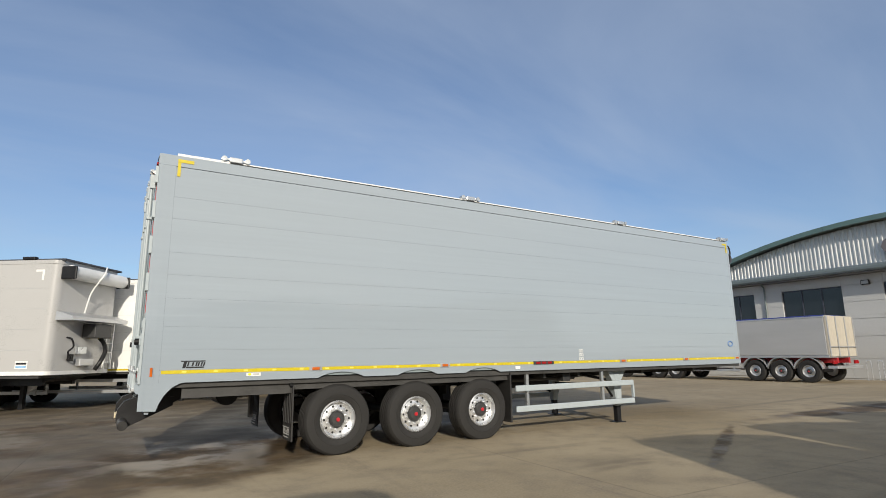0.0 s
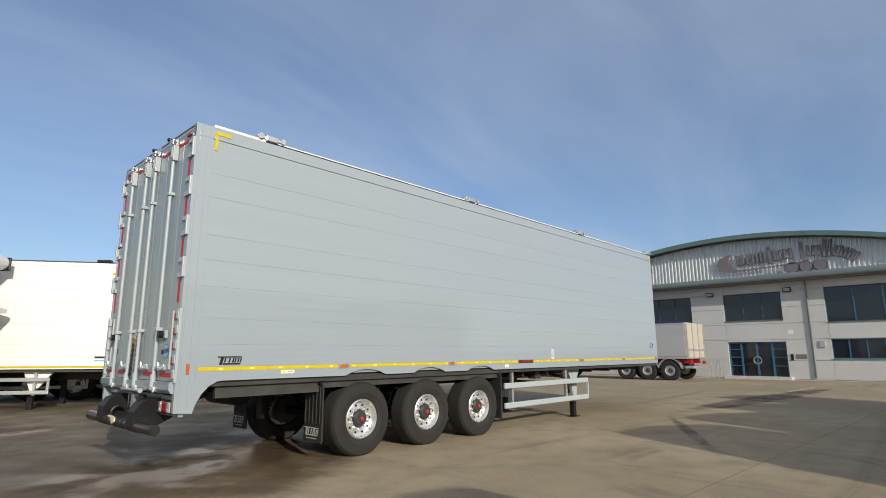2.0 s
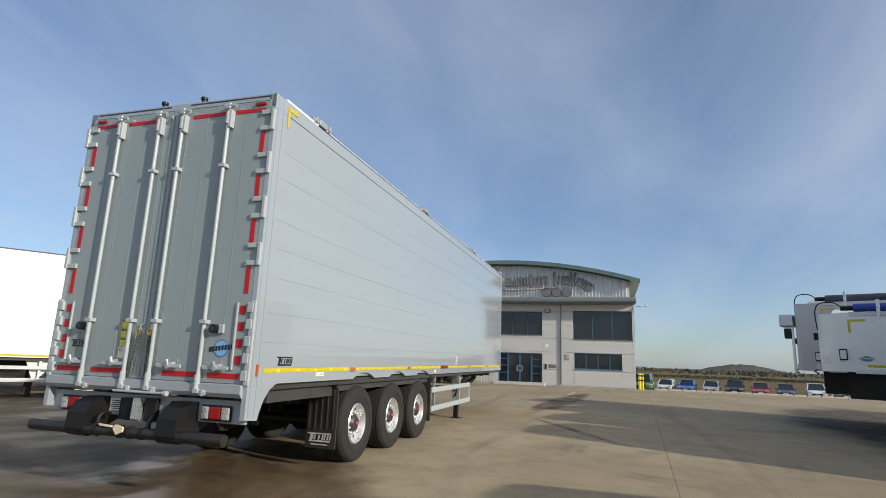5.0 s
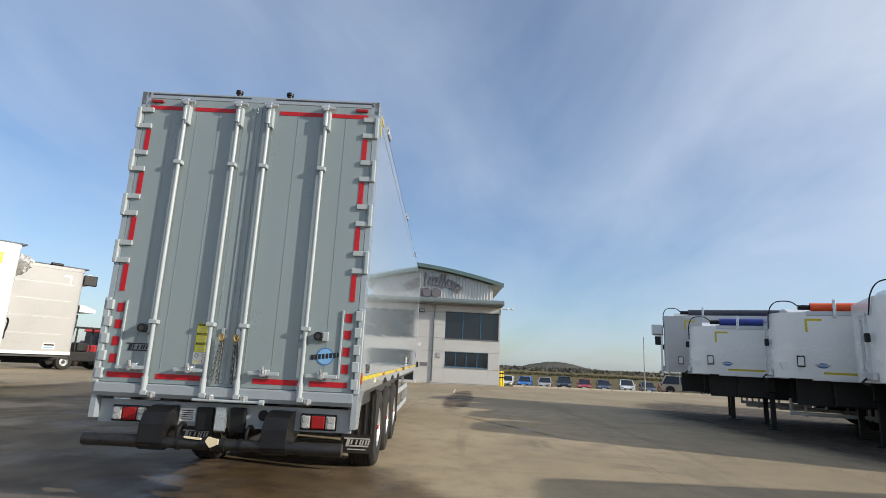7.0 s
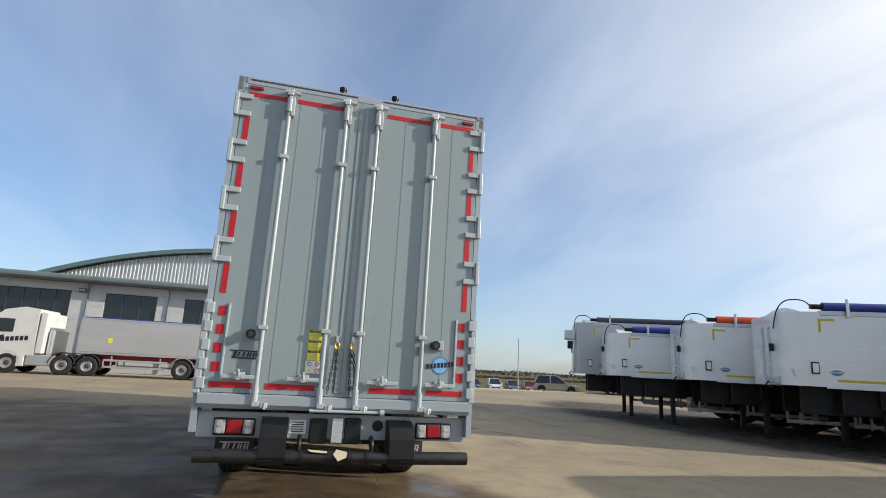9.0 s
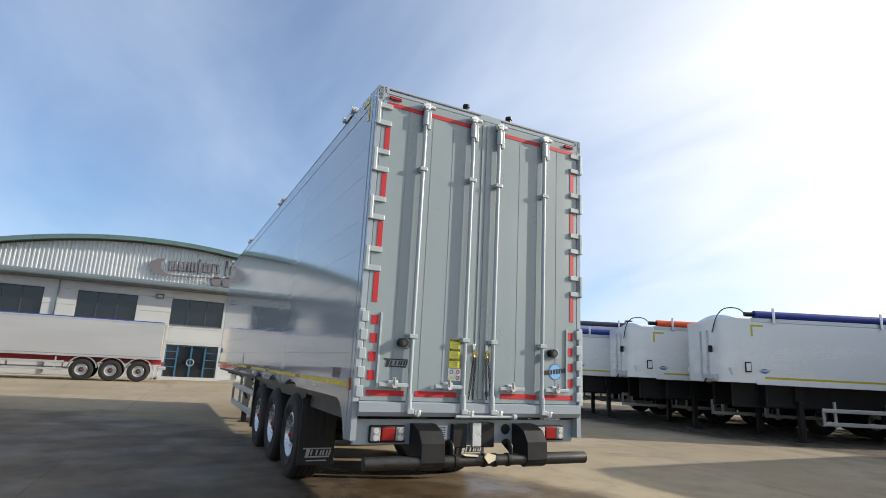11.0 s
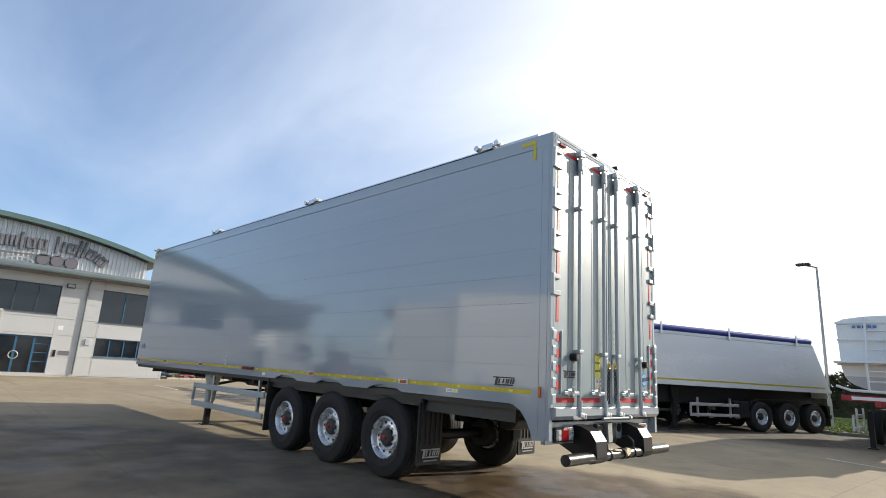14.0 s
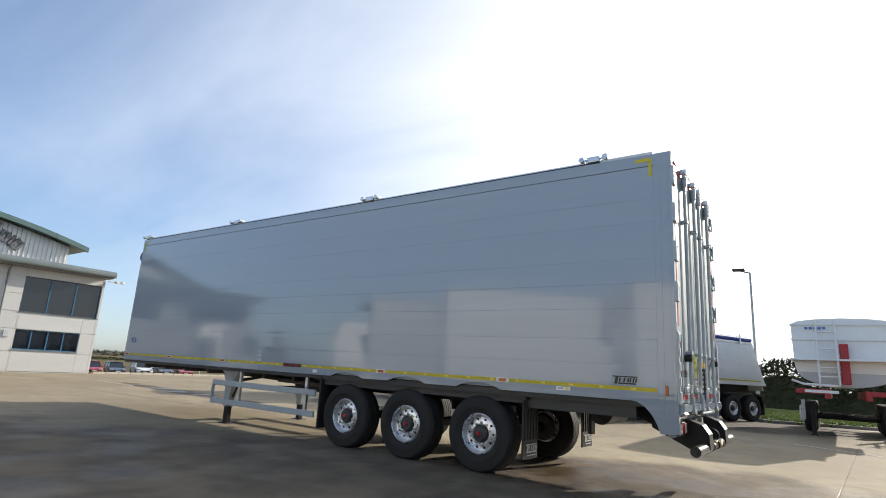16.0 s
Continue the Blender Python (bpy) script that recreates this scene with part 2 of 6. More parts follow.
def lathe(prof, seg=32, caps=True):
    """Turns (radius, y) pairs round the y axis."""
    bm = bmesh.new()
    rings = [[bm.verts.new((r * math.cos(math.tau * i / seg), y, r * math.sin(math.tau * i / seg))) for i in range(seg)] for r, y in prof]
    for a, b in zip(rings, rings[1:]):
        for i in range(seg):
            j = (i + 1) % seg
            bm.faces.new((a[i], a[j], b[j], b[i]))
    if caps:
        bm.faces.new(rings[0])
        bm.faces.new(rings[-1][::-1])
    return bm


def text_mesh(name, body, size, mat, parent, m, depth=0.002, shear=0.0, label="", offset=0.0, space=1.0, xscale=1.0):
    cu = bpy.data.curves.new(name, "FONT")
    cu.body, cu.size, cu.extrude, cu.shear, cu.offset, cu.space_character = body, size, depth, shear, offset, space
    cu.align_x, cu.align_y = "CENTER", "CENTER"
    tmp = bpy.data.objects.new(name, cu)
    scene.collection.objects.link(tmp)
    me = bpy.data.meshes.new_from_object(tmp.evaluated_get(bpy.context.evaluated_depsgraph_get()))
    bpy.data.objects.remove(tmp)
    me.materials.clear()
    me.materials.append(mat)
    ob = new(name, me)
    if parent is not None:
        ob.parent = parent
    ob.matrix_basis = m @ Matrix.Diagonal((xscale, 1, 1, 1))
    if label:
        ob["label"] = label
    return ob


def arc(cx, cz, r, a0, a1, n):
    return [(cx + r * math.cos(radians(a0 + (a1 - a0) * i / n)), cz + r * math.sin(radians(a0 + (a1 - a0) * i / n))) for i in range(n + 1)]


def ground_z(x, y):
    """The yard falls gently across, and drops away beyond the office."""
    u = min(1.0, max(0.0, (x - 24.0) / 55.0))
    return 0.14 * math.tanh(x / 34.0) - 0.04 * math.tanh(y / 20.0) - 1.6 * u * u * (3 - 2 * u)


# ---- wheels ----
def wheel_meshes(parent, out=-1, r=0.5, w=0.36, hub_mat=HUBRED, rim_mat=ALU, at=(0, 0, 0), name="wheel", bolts=True):
    """A lorry wheel about the y axis; out is the side of the rim's face."""
    wheel = new(name)
    wheel.parent = parent
    wheel.location = at
    h, rr = w / 2, r * 0.53
    prof = [(rr, -h * 0.72), (rr + 0.012, -h * 0.86), (r * 0.62, -h * 0.96), (r * 0.695, -h * 0.99), (r * 0.7, -h * 1.025), (r * 0.715, -h * 1.025), (r * 0.72, -h * 1.0), (r * 0.8, -h), (r * 0.93, -h * 0.93), (r * 0.975, -h * 0.8)]
    for g in (-0.5, -0.17, 0.17, 0.5):
        prof += [(r, h * (g - 0.1)), (r, h * (g - 0.035)), (r - 0.013, h * (g - 0.03)), (r - 0.013, h * (g + 0.03)), (r, h * (g + 0.035))]
    prof += [(r, h * 0.7), (r * 0.975, h * 0.8), (r * 0.93, h * 0.93), (r * 0.8, h), (r * 0.72, h * 1.0), (r * 0.715, h * 1.025), (r * 0.7, h * 1.025), (r * 0.695, h * 0.99), (r * 0.62, h * 0.96), (rr + 0.012, h * 0.86), (rr, h * 0.72)]
    part("tyre", lathe(prof, 44, False), RUBBER, wheel, smooth=True)
    o = out
    k = r / 0.5
    rim = [(rr - 0.02, -o * h * 0.7), (rr, o * h * 0.2), (rr + 0.004, o * h * 0.82), (rr - 0.012 * k, o * h * 0.9), (rr - 0.024 * k, o * h * 0.8), (rr - 0.04 * k, o * h * 0.45),
           (rr - 0.055 * k, o * h * 0.40), (0.17 * k, o * h * 0.47), (0.125 * k, o * h * 0.5), (0.115 * k, o * h * 0.42), (0.02, o * h * 0.40)]
    part("rim", lathe(rim, 40), rim_mat, wheel, smooth=True)
    part("hub", lathe([(0.115 * k, o * h * 0.3), (0.112 * k, o * h * 0.62), (0.085 * k, o * h * 0.78), (0.05 * k, o * h * 0.8), (0.01, o * h * 0.8)], 20), HUBDARK, wheel, smooth=True)
    part("hub_cap", lathe([(0.028 * k, o * h * 0.75), (0.028 * k, o * h * 0.9), (0.02 * k, o * h * 0.94), (0.004, o * h * 0.94)], 14), hub_mat, wheel, smooth=True)
    if bolts:
        nut_me = hole_me = None
        for i in range(10):
            a = math.tau * (i + 0.5) / 10
            if nut_me is None:
                n = part("wheel_nut", lathe([(0.017 * k, 0), (0.017 * k, o * 0.03), (0.009, o * 0.04)], 6), rim_mat, wheel)
                hl = part("hand_hole", lathe([(0.0165 * k, -0.004), (0.0165 * k, o * 0.004), (0.01 * k, o * 0.001)], 12), BLACK, wheel)
                nut_me, hole_me = n, hl
            else:
                n, hl = share("wheel_nut", nut_me, Matrix(), wheel), share("hand_hole", hole_me, Matrix(), wheel)
            n.location = (0.142 * k * math.cos(a), o * h * 0.485, 0.142 * k * math.sin(a))
            b = a + math.tau / 20
            hl.location = (0.188 * k * math.cos(b), o * h * 0.465, 0.188 * k * math.sin(b))
    return wheel


# ---- ground ----
def ground_material():
    m = bpy.data.materials.new("yard_concrete")
    m.use_nodes = True
    t = m.node_tree
    add, wire = tree_tools(t)
    p = next(n for n in t.nodes if n.type == "BSDF_PRINCIPLED")
    co = add("ShaderNodeTexCoord")

    def noise_at(scale, detail=6, stretch=(1, 1, 1), turn=0.0, rough=0.55, dist=0.0):
        mp, n = add("ShaderNodeMapping"), add("ShaderNodeTexNoise")
        mp.inputs["Scale"].default_value = stretch
        mp.inputs["Rotation"].default_value = (0, 0, turn)
        wire(co.outputs["Object"], mp.inputs[0])
        wire(mp.outputs[0], n.inputs["Vector"])
        n.inputs["Scale"].default_value, n.inputs["Detail"].default_value, n.inputs["Roughness"].default_value = scale, detail, rough
        n.inputs["Distortion"].default_value = dist
        return n.outputs["Fac"]

    def span(v, a, b, c=0.0, d=1.0):
        r = add("ShaderNodeMapRange")
        r.interpolation_type = "SMOOTHSTEP"
        for k, x in enumerate((a, b, c, d)):
            r.inputs[k + 1].default_value = x
        wire(v, r.inputs[0])
        return r.outputs[0]

    def blend(f, a, b):
        x = add("ShaderNodeMix", dtype="RGBA")
        wire(f, x.inputs["Factor"])
        for s, v in ((6, a), (7, b)):
            if isinstance(v, tuple):
                x.inputs[s].default_value = (*v, 1)
            else:
                wire(v, x.inputs[s])
        return x.outputs[2]

    def mul(a, b):
        x = add("ShaderNodeMath", op="MULTIPLY")
        for s, v in ((0, a), (1, b)):
            if isinstance(v, float):
                x.inputs[s].default_value = v
            else:
                wire(v, x.inputs[s])
        return x.outputs[0]

    def patch(cx, cy, rx, ry, turn=0.0, edge=0.55, wob=0.9, nscale=0.8):
        """A soft-edged, uneven patch: 1 inside."""
        mp = add("ShaderNodeMapping")
        mp.vector_type = "TEXTURE"
        mp.inputs["Location"].default_value, mp.inputs["Scale"].default_value = (cx, cy, 0), (rx, ry, 50)
        mp.inputs["Rotation"].default_value = (0, 0, turn)
        wire(co.outputs["Object"], mp.inputs[0])
        ln = add("ShaderNodeVectorMath", op="LENGTH")
        wire(mp.outputs[0], ln.inputs[0])
        w = add("ShaderNodeMath", op="MULTIPLY_ADD")
        wire(noise_at(nscale, 5), w.inputs[0])
        w.inputs[1].default_value = wob
        wire(ln.outputs["Value"], w.inputs[2])
        return span(w.outputs[0], 1.0 + wob * 0.5, edge + wob * 0.5)

    base = blend(span(noise_at(0.22, 7), 0.35, 0.68), (0.245, 0.193, 0.118), (0.345, 0.28, 0.183))
    base = blend(mul(span(noise_at(2.2, 8), 0.42, 0.7), 0.62), base, (0.19, 0.155, 0.108))
    base = blend(mul(span(noise_at(38, 4), 0.3, 0.7), 0.42), base, (0.38, 0.315, 0.22))
    # tyre marks and drag stains
    marks = mul(span(noise_at(0.5, 8, (0.18, 2.2, 1), 0.35, 0.6, 0.6), 0.56, 0.72), 0.55)
    base = blend(marks, base, (0.17, 0.14, 0.1))
    marks2 = mul(span(noise_at(0.6, 7, (2.2, 0.14, 1), -0.2, 0.6, 1.2), 0.58, 0.74), 0.4)
    base = blend(marks2, base, (0.16, 0.13, 0.1))
    # older, darker surfacing, its colour deepened where the trailer's shadow falls
    tar_and_shade = patch(1.0, 6.2, 12.0, 7.2, 0.1, 0.8, 0.5, 0.35)
    base = blend(mul(tar_and_shade, 0.88), base, blend(span(noise_at(1.2, 6), 0.3, 0.7), (0.06, 0.05, 0.038), (0.15, 0.12, 0.085)))
    # dark mud under the tippers, with their shade painted into its colour
    dirt_and_shade = patch(8.5, -14.8, 13.5, 5.6, 0.12, 0.8, 0.35, 0.5)
    base = blend(mul(dirt_and_shade, 0.95), base, blend(span(noise_at(3, 8), 0.35, 0.7), (0.035, 0.028, 0.02), (0.12, 0.095, 0.07)))
    # curved tyre scrub
    for cx, cy, rx, ry, f in ((5.2, -5.6, 1.9, 1.5, 0.5), (5.2, -5.6, 2.15, 1.72, 0.4), (4.4, -6.3, 4.6, 3.9, 0.3), (1.5, -9.5, 9.0, 6.4, 0.3), (9.0, -3.0, 5.2, 3.0, 0.25), (-1.0, 10.0, 6.0, 4.0, 0.4)):
        mp = add("ShaderNodeMapping")
        mp.vector_type = "TEXTURE"
        mp.inputs["Location"].default_value, mp.inputs["Scale"].default_value = (cx, cy, 0), (rx, ry, 50)
        wire(co.outputs["Object"], mp.inputs[0])
        ln = add("ShaderNodeVectorMath", op="LENGTH")
        wire(mp.outputs[0], ln.inputs[0])
        w = add("ShaderNodeMath", op="MULTIPLY_ADD")
        wire(noise_at(0.8, 3), w.inputs[0])
        w.inputs[1].default_value = 0.1
        wire(ln.outputs["Value"], w.inputs[2])
        band = mul(span(w.outputs[0], 0.95, 1.04), span(w.outputs[0], 1.13, 1.06))
        band = mul(band, mul(span(noise_at(0.5, 6), 0.45, 0.62), f))
        base = blend(band, base, (0.13, 0.105, 0.075))
    # wet ground behind and under the trailer
    wet = patch(0.7, -0.5, 3.6, 2.0, 0.45, 0.6, 1.0, 0.9)
    wet2 = patch(-3.2, 3.4, 2.4, 3.2, 0.5, 0.5, 1.3, 0.8)
    wet3 = patch(17.0, -2.95, 6.6, 0.6, -0.09, 0.7, 0.9, 0.9)
    wet5 = patch(8.2, -3.7, 2.6, 0.14, 0.5, 0.5, 1.0, 2.5)
    wet4 = patch(-1.6, 5.6, 3.2, 1.0, 0.25, 0.5, 1.3, 1.0)
    allwet = wet
    for w in (wet2, wet3, wet4, wet5):
        x = add("ShaderNodeMath", op="MAXIMUM")
        wire(allwet, x.inputs[0])
        wire(w, x.inputs[1])
        allwet = x.outputs[0]
    wetcol = blend(span(noise_at(2.0, 6), 0.35, 0.65), (0.05, 0.034, 0.02), (0.12, 0.08, 0.042))
    base = blend(mul(allwet, 0.85), base, wetcol)
    # joints between the bays
    br = add("ShaderNodeTexBrick")
    br.offset, br.squash = 0.0, 1.0
    br.inputs["Scale"].default_value = 1.0
    br.inputs["Mortar Size"].default_value, br.inputs["Mortar Smooth"].default_value = 0.012, 0.4
    br.inputs["Brick Width"].default_value, br.inputs["Row Height"].default_value = 6.0, 4.6
    mp = add("ShaderNodeMapping")
    mp.inputs["Location"].default_value = (1.3, 0.6, 0)
    mp.inputs["Rotation"].default_value = (0, 0, 0.05)
    wire(co.outputs["Object"], mp.inputs[0])
    wire(mp.outputs[0], br.inputs["Vector"])
    base = blend(mul(br.outputs["Fac"], 0.32), base, (0.12, 0.1, 0.075))
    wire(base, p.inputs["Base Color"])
    rough = add("ShaderNodeMapRange")
    rough.inputs[3].default_value, rough.inputs[4].default_value = 0.85, 0.34
    pud = mul(allwet, span(noise_at(0.9, 5), 0.4, 0.6))
    damp = add("ShaderNodeMath", op="MULTIPLY_ADD")
    wire(mul(tar_and_shade, span(noise_at(0.7, 6), 0.42, 0.62)), damp.inputs[0])
    damp.inputs[1].default_value = 0.6
    wire(pud, damp.inputs[2])
    damp.use_clamp = True
    wire(damp.outputs[0], rough.inputs[0])
    wire(rough.outputs[0], p.inputs["Roughness"])
    p.inputs["Specular IOR Level"].default_value = 0.35
    b = add("ShaderNodeBump")
    b.inputs["Distance"].default_value = 0.012
    hsum = add("ShaderNodeMath", op="SUBTRACT")
    wire(mul(noise_at(30, 6, rough=0.7), 0.5), hsum.inputs[0])
    wire(mul(br.outputs["Fac"], 0.5), hsum.inputs[1])
    dry = add("ShaderNodeMath", op="SUBTRACT")
    dry.inputs[0].default_value = 1.0
    wire(pud, dry.inputs[1])
    wire(mul(hsum.outputs[0], dry.outputs[0]), b.inputs["Height"])
    wire(b.outputs[0], p.inputs["Normal"])
    return m


GROUND = ground_material()
FIELD = material("winter_field", (0.11, 0.085, 0.04), 0.95, scale=0.03, fine=0.6, color2=(0.17, 0.14, 0.07), spec=0.1, bump=0.05, bump_scale=3)
GRASS = material("short_verge_grass", (0.11, 0.155, 0.035), 0.9, scale=0.5, fine=9, color2=(0.2, 0.23, 0.07), spec=0.15, bump=0.04, bump_scale=14)


def grid_coords(lo, hi, step, far):
    inner = [lo + i * step for i in range(int((hi - lo) / step) + 1)]
    return [lo - d for d in far[::-1]] + inner + [inner[-1] + d for d in far]


def build_ground():
    bm = bmesh.new()
    xs = grid_coords(-40, 70, 2.0, [10, 30, 80, 200, 600, 1800, 4000])
    ys = grid_coords(-60, 60, 2.0, [10, 30, 80, 200, 600, 1800, 4000])
    rows = [[bm.verts.new((x, y, ground_z(x, y))) for y in ys] for x in xs]
    for i in range(len(xs) - 1):
        for j in range(len(ys) - 1):
            f = bm.faces.new((rows[i][j], rows[i + 1][j], rows[i + 1][j + 1], rows[i][j + 1]))
            cx, cy = (xs[i] + xs[i + 1]) / 2, (ys[j] + ys[j + 1]) / 2
            yard = -34 < cx < 52 and -24 < cy < 44
            f.material_index = 0 if yard else 1
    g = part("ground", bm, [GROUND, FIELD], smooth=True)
    tagged(g, "tan concrete yard, stained and wet in places, with fields beyond", "ground", kind="structure")


build_ground()


# ---- the grey walking-floor trailer ----
PITCH = 0.004
LEN, HALF = 13.0, 1.275
ZT, ZP = 4.125, 1.16
LIFT = 0.03
DOOR_GEAR = {"rear_door", "caution_label", "pictogram_label", "round_badge", "tailgate_chain", "release_bar", "sheet_edge"}
BEAM_GEAR = {"rear_beam", "tail_lamp", "notice_plate", "socket_block", "lever_plate"}
UNDERRUN_GEAR = {"underrun_arm", "underrun_bar", "centre_bar", "card_wrap"}


def main_trailer():
    tr = thing("semi_trailer", "pale grey box semi-trailer with closed barn doors on landing legs", "trailer")
    tr.matrix_world = Matrix.Translation((0, 0, LIFT)) @ Matrix.Rotation(-PITCH, 4, "Y")

    def zl(x, z):
        return z - PITCH * x - LIFT
    heights = [ZP + 0.085, 1.50, 1.80, 2.17, 2.48, 2.78, 3.24, 3.54, 3.965]
    for s in (-1, 1):
        ya, yb = sorted((s * (HALF - 0.03), s * HALF))
        for z0, z1 in zip(heights, heights[1:]):
            bm = abox(0.215, LEN - 0.06, ya, yb, z0 + 0.0004, z1 - 0.0004, bev=0.0014)
            part("side_plank", bm, PAINT, tr)
        inner = abox(0.1, LEN - 0.1, *sorted((s * (HALF - 0.06), s * (HALF - 0.035))), 1.12, 4.0)
        part("side_liner", inner, PAINT_DOOR, tr)
        # lower rail with shallow arches over the wheels
        pts = [(0.52, 1.085)]
        for cx in (2.65, 3.95, 5.24):
            pts += [(x, z) for x, z in arc(cx, 1.085 - 0.79, 0.87, 180 - 65.3, 65.3, 12)]
        pts += [(LEN, 1.085), (LEN, ZP + 0.085), (0.215, ZP + 0.085), (0.215, 1.085)]
        ya, yb = sorted((s * (HALF - 0.045), s * (HALF + 0.003)))
        part("lower_rail", aprism(pts, ya, yb), PAINT, tr)
        # rear corner post, its skirt swept down behind the wheels
        sk = [(0.0, 0.755), (0.205, 0.74), (0.235, 0.83), (0.29, 0.935), (0.37, 1.025), (0.46, 1.075), (0.52, 1.085), (0.214, 1.086), (0.214, ZT), (0.0, ZT)]
        ya, yb = sorted((s * (HALF - 0.05), s * (HALF + 0.002)))
        part("corner_post", aprism(sk, ya, yb), PAINT, tr)
        for gx in (0.045, 0.14):
            part("post_rib", abox(gx, gx + 0.012, *sorted((s * HALF, s * (HALF + 0.006))), 0.78, ZT - 0.02), PAINT, tr)
        part("top_rail", abox(0.0, LEN, *sorted((s * (HALF - 0.09), s * (HALF + 0.004))), 3.97, ZT, bev=0.006), PAINT, tr)
        part("rail_cap", abox(0.22, LEN - 0.1, *sorted((s * (HALF - 0.1), s * (HALF - 0.012))), ZT + 0.002, ZT + 0.04, bev=0.008), DECAL_W if s < 0 else ALU_DULL, tr, "bright sheet-rail cap")
        part("sheet_gasket", abox(0.9, LEN - 0.1, *sorted((s * (HALF - 0.011), s * (HALF + 0.003))), ZT + 0.001, ZT + 0.014), BLACK, tr)
        part("front_edge_strip", abox(LEN - 0.058, LEN, *sorted((s * (HALF - 0.04), s * (HALF + 0.004))), ZP + 0.087, 3.968, bev=0.008), PAINT, tr)
        # sheet clamps
        for cx in (0.98, 5.06, 9.03, 12.84):
            cl = new("sheet_clamp")
            cl.parent = tr
            y0, y1 = sorted((s * (HALF - 0.09), s * (HALF + 0.02)))
            part("clamp_block", abox(cx - 0.09, cx + 0.09, y0, y1, ZT + 0.02, ZT + 0.1, bev=0.012), GALV, cl)
            for d in (-0.16, 0.16):
                bm = bmesh.new()
                rod(bm, (cx + d, y0, ZT + 0.07), (cx + d, y1 + 0.02 * s, ZT + 0.07), 0.038, 10)
                part("clamp_roller", bm, GALV, cl, smooth=True)
            part("clamp_bar", abox(cx - 0.2, cx + 0.2, y0 + 0.03, y1 - 0.03, ZT + 0.055, ZT + 0.085), GALV, cl)
        yo = s * (HALF + 0.003)

        def plate(name, x0, x1, z0, z1, mat, lift=0.0025, parent=tr):
            return part(name, abox(x0, x1, *sorted((yo, yo + s * lift)), z0, z1), mat, parent)
        tape = plate("side_tape", 0.232, LEN - 0.04, 1.197, 1.242, YELLOW, 0.0015)
        cell = None
        for i in range(33):
            x = 0.5 + i * 0.385
            if cell is None:
                cell = plate("tape_cell", -0.028, 0.028, 1.209, 1.231, YELLOW_LT, 0.003, tape)
                cell.location.x = x
            else:
                share("tape_cell", cell, Matrix.Translation((x, 0, 0)), tape)
        plate("contour_mark", 0.23, 0.43, 4.03, 4.075, YELLOW, 0.007)
        plate("contour_mark", 0.23, 0.27, 3.83, 4.029, YELLOW, 0.004)
        plate("contour_mark", LEN - 0.25, LEN - 0.08, 4.03, 4.07, YELLOW, 0.007)
        plate("contour_mark", LEN - 0.12, LEN - 0.08, 3.84, 4.029, YELLOW, 0.007)
        for mx, n in ((2.25, 1), (4.46, 1), (6.62, 3), (8.78, 1), (10.86, 1), (12.84, 1)):
            mk = new("side_marker_light")
            mk.parent = tr
            wide = 0.075 * n if n > 1 else 0.075
            plate("marker_base", mx - wide - 0.02, mx + wide + 0.02, 1.19, 1.25, HUBDARK if n > 1 else ALU_DULL, 0.012, mk)
            for k in range(n):
                cx = mx + (k - (n - 1) / 2) * 0.14
                h = 0.05 if n > 1 else 0.055
                part("lens", abox(cx - h, cx + h, *sorted((yo + s * 0.01, yo + s * 0.024)), 1.2, 1.24, bev=0.006), AMBER if n == 1 else RED_LENS, mk)
        plate("post_marker", 0.105, 0.133, 1.17, 1.28, AMBER, 0.016)
        lab = plate("warning_plate", 1.28, 1.47, 1.142, 1.186, DECAL_W)
        part("warning_mark", abox(1.3, 1.34, *sorted((yo + s * 0.003, yo + s * 0.0042)), 1.15, 1.18), DECAL_Y, lab)
        part("warning_mark", abox(1.37, 1.45, *sorted((yo + s * 0.003, yo + s * 0.0042)), 1.155, 1.176), DECAL_G, lab)
        plate("small_plate", 5.95, 6.06, 1.12, 1.17, DECAL_W)
        # decal of stacked pale loops
        for k in range(3):
            for j in (0, 1):
                bm = bmesh.new()
                cx, cz = 7.57 + j * 0.06, 1.28 + k * 0.075
                pipe(bm, [(cx + 0.026 * math.cos(a), yo + s * 0.001, cz + 0.026 * math.sin(a)) for a in [math.tau * i / 10 for i in range(11)]], 0.006, 5)
                part("pale_decal_ring", bm, DECAL_W, tr)
        bm = bmesh.new()
        pipe(bm, [(12.63 + 0.09 * math.cos(a), yo + s * 0.001, 1.56 + 0.06 * math.sin(a)) for a in [math.tau * i / 16 for i in range(17)]], 0.012, 5)
        part("round_decal", bm, DECAL_B, tr)
        turn = (90, 0, 0) if s < 0 else (90, 0, 180)
        maker_sign(tr, pose(0.60, yo + s * 0.002, 1.315, *turn), 0.30)
    part("floor_pan", abox(0.05, LEN, -HALF + 0.05, HALF - 0.05, 1.02, 1.1), CHASSIS, tr)
    part("roof_sheet", abox(0.3, LEN - 0.1, -HALF + 0.12, HALF - 0.12, ZT - 0.03, ZT + 0.015, bev=0.01), DARK_SHEET, tr, "dark rolled-over roof sheet")
    part("front_wall", abox(LEN - 0.09, LEN - 0.045, -HALF + 0.04, HALF - 0.04, 1.1, ZT), PAINT, tr)
    # headboard gear
    bm = bmesh.new()
    rod(bm, (LEN + 0.14, -1.2, 3.72), (LEN + 0.14, 1.2, 3.72), 0.12, 14)
    part("sheet_roll", bm, DARK_SHEET, tr, smooth=True)
    part("front_box", abox(LEN + 0.002, LEN + 0.25, -1.15, -0.75, 3.45, 3.95, bev=0.03), ALU_DULL, tr)
    bm = bmesh.new()
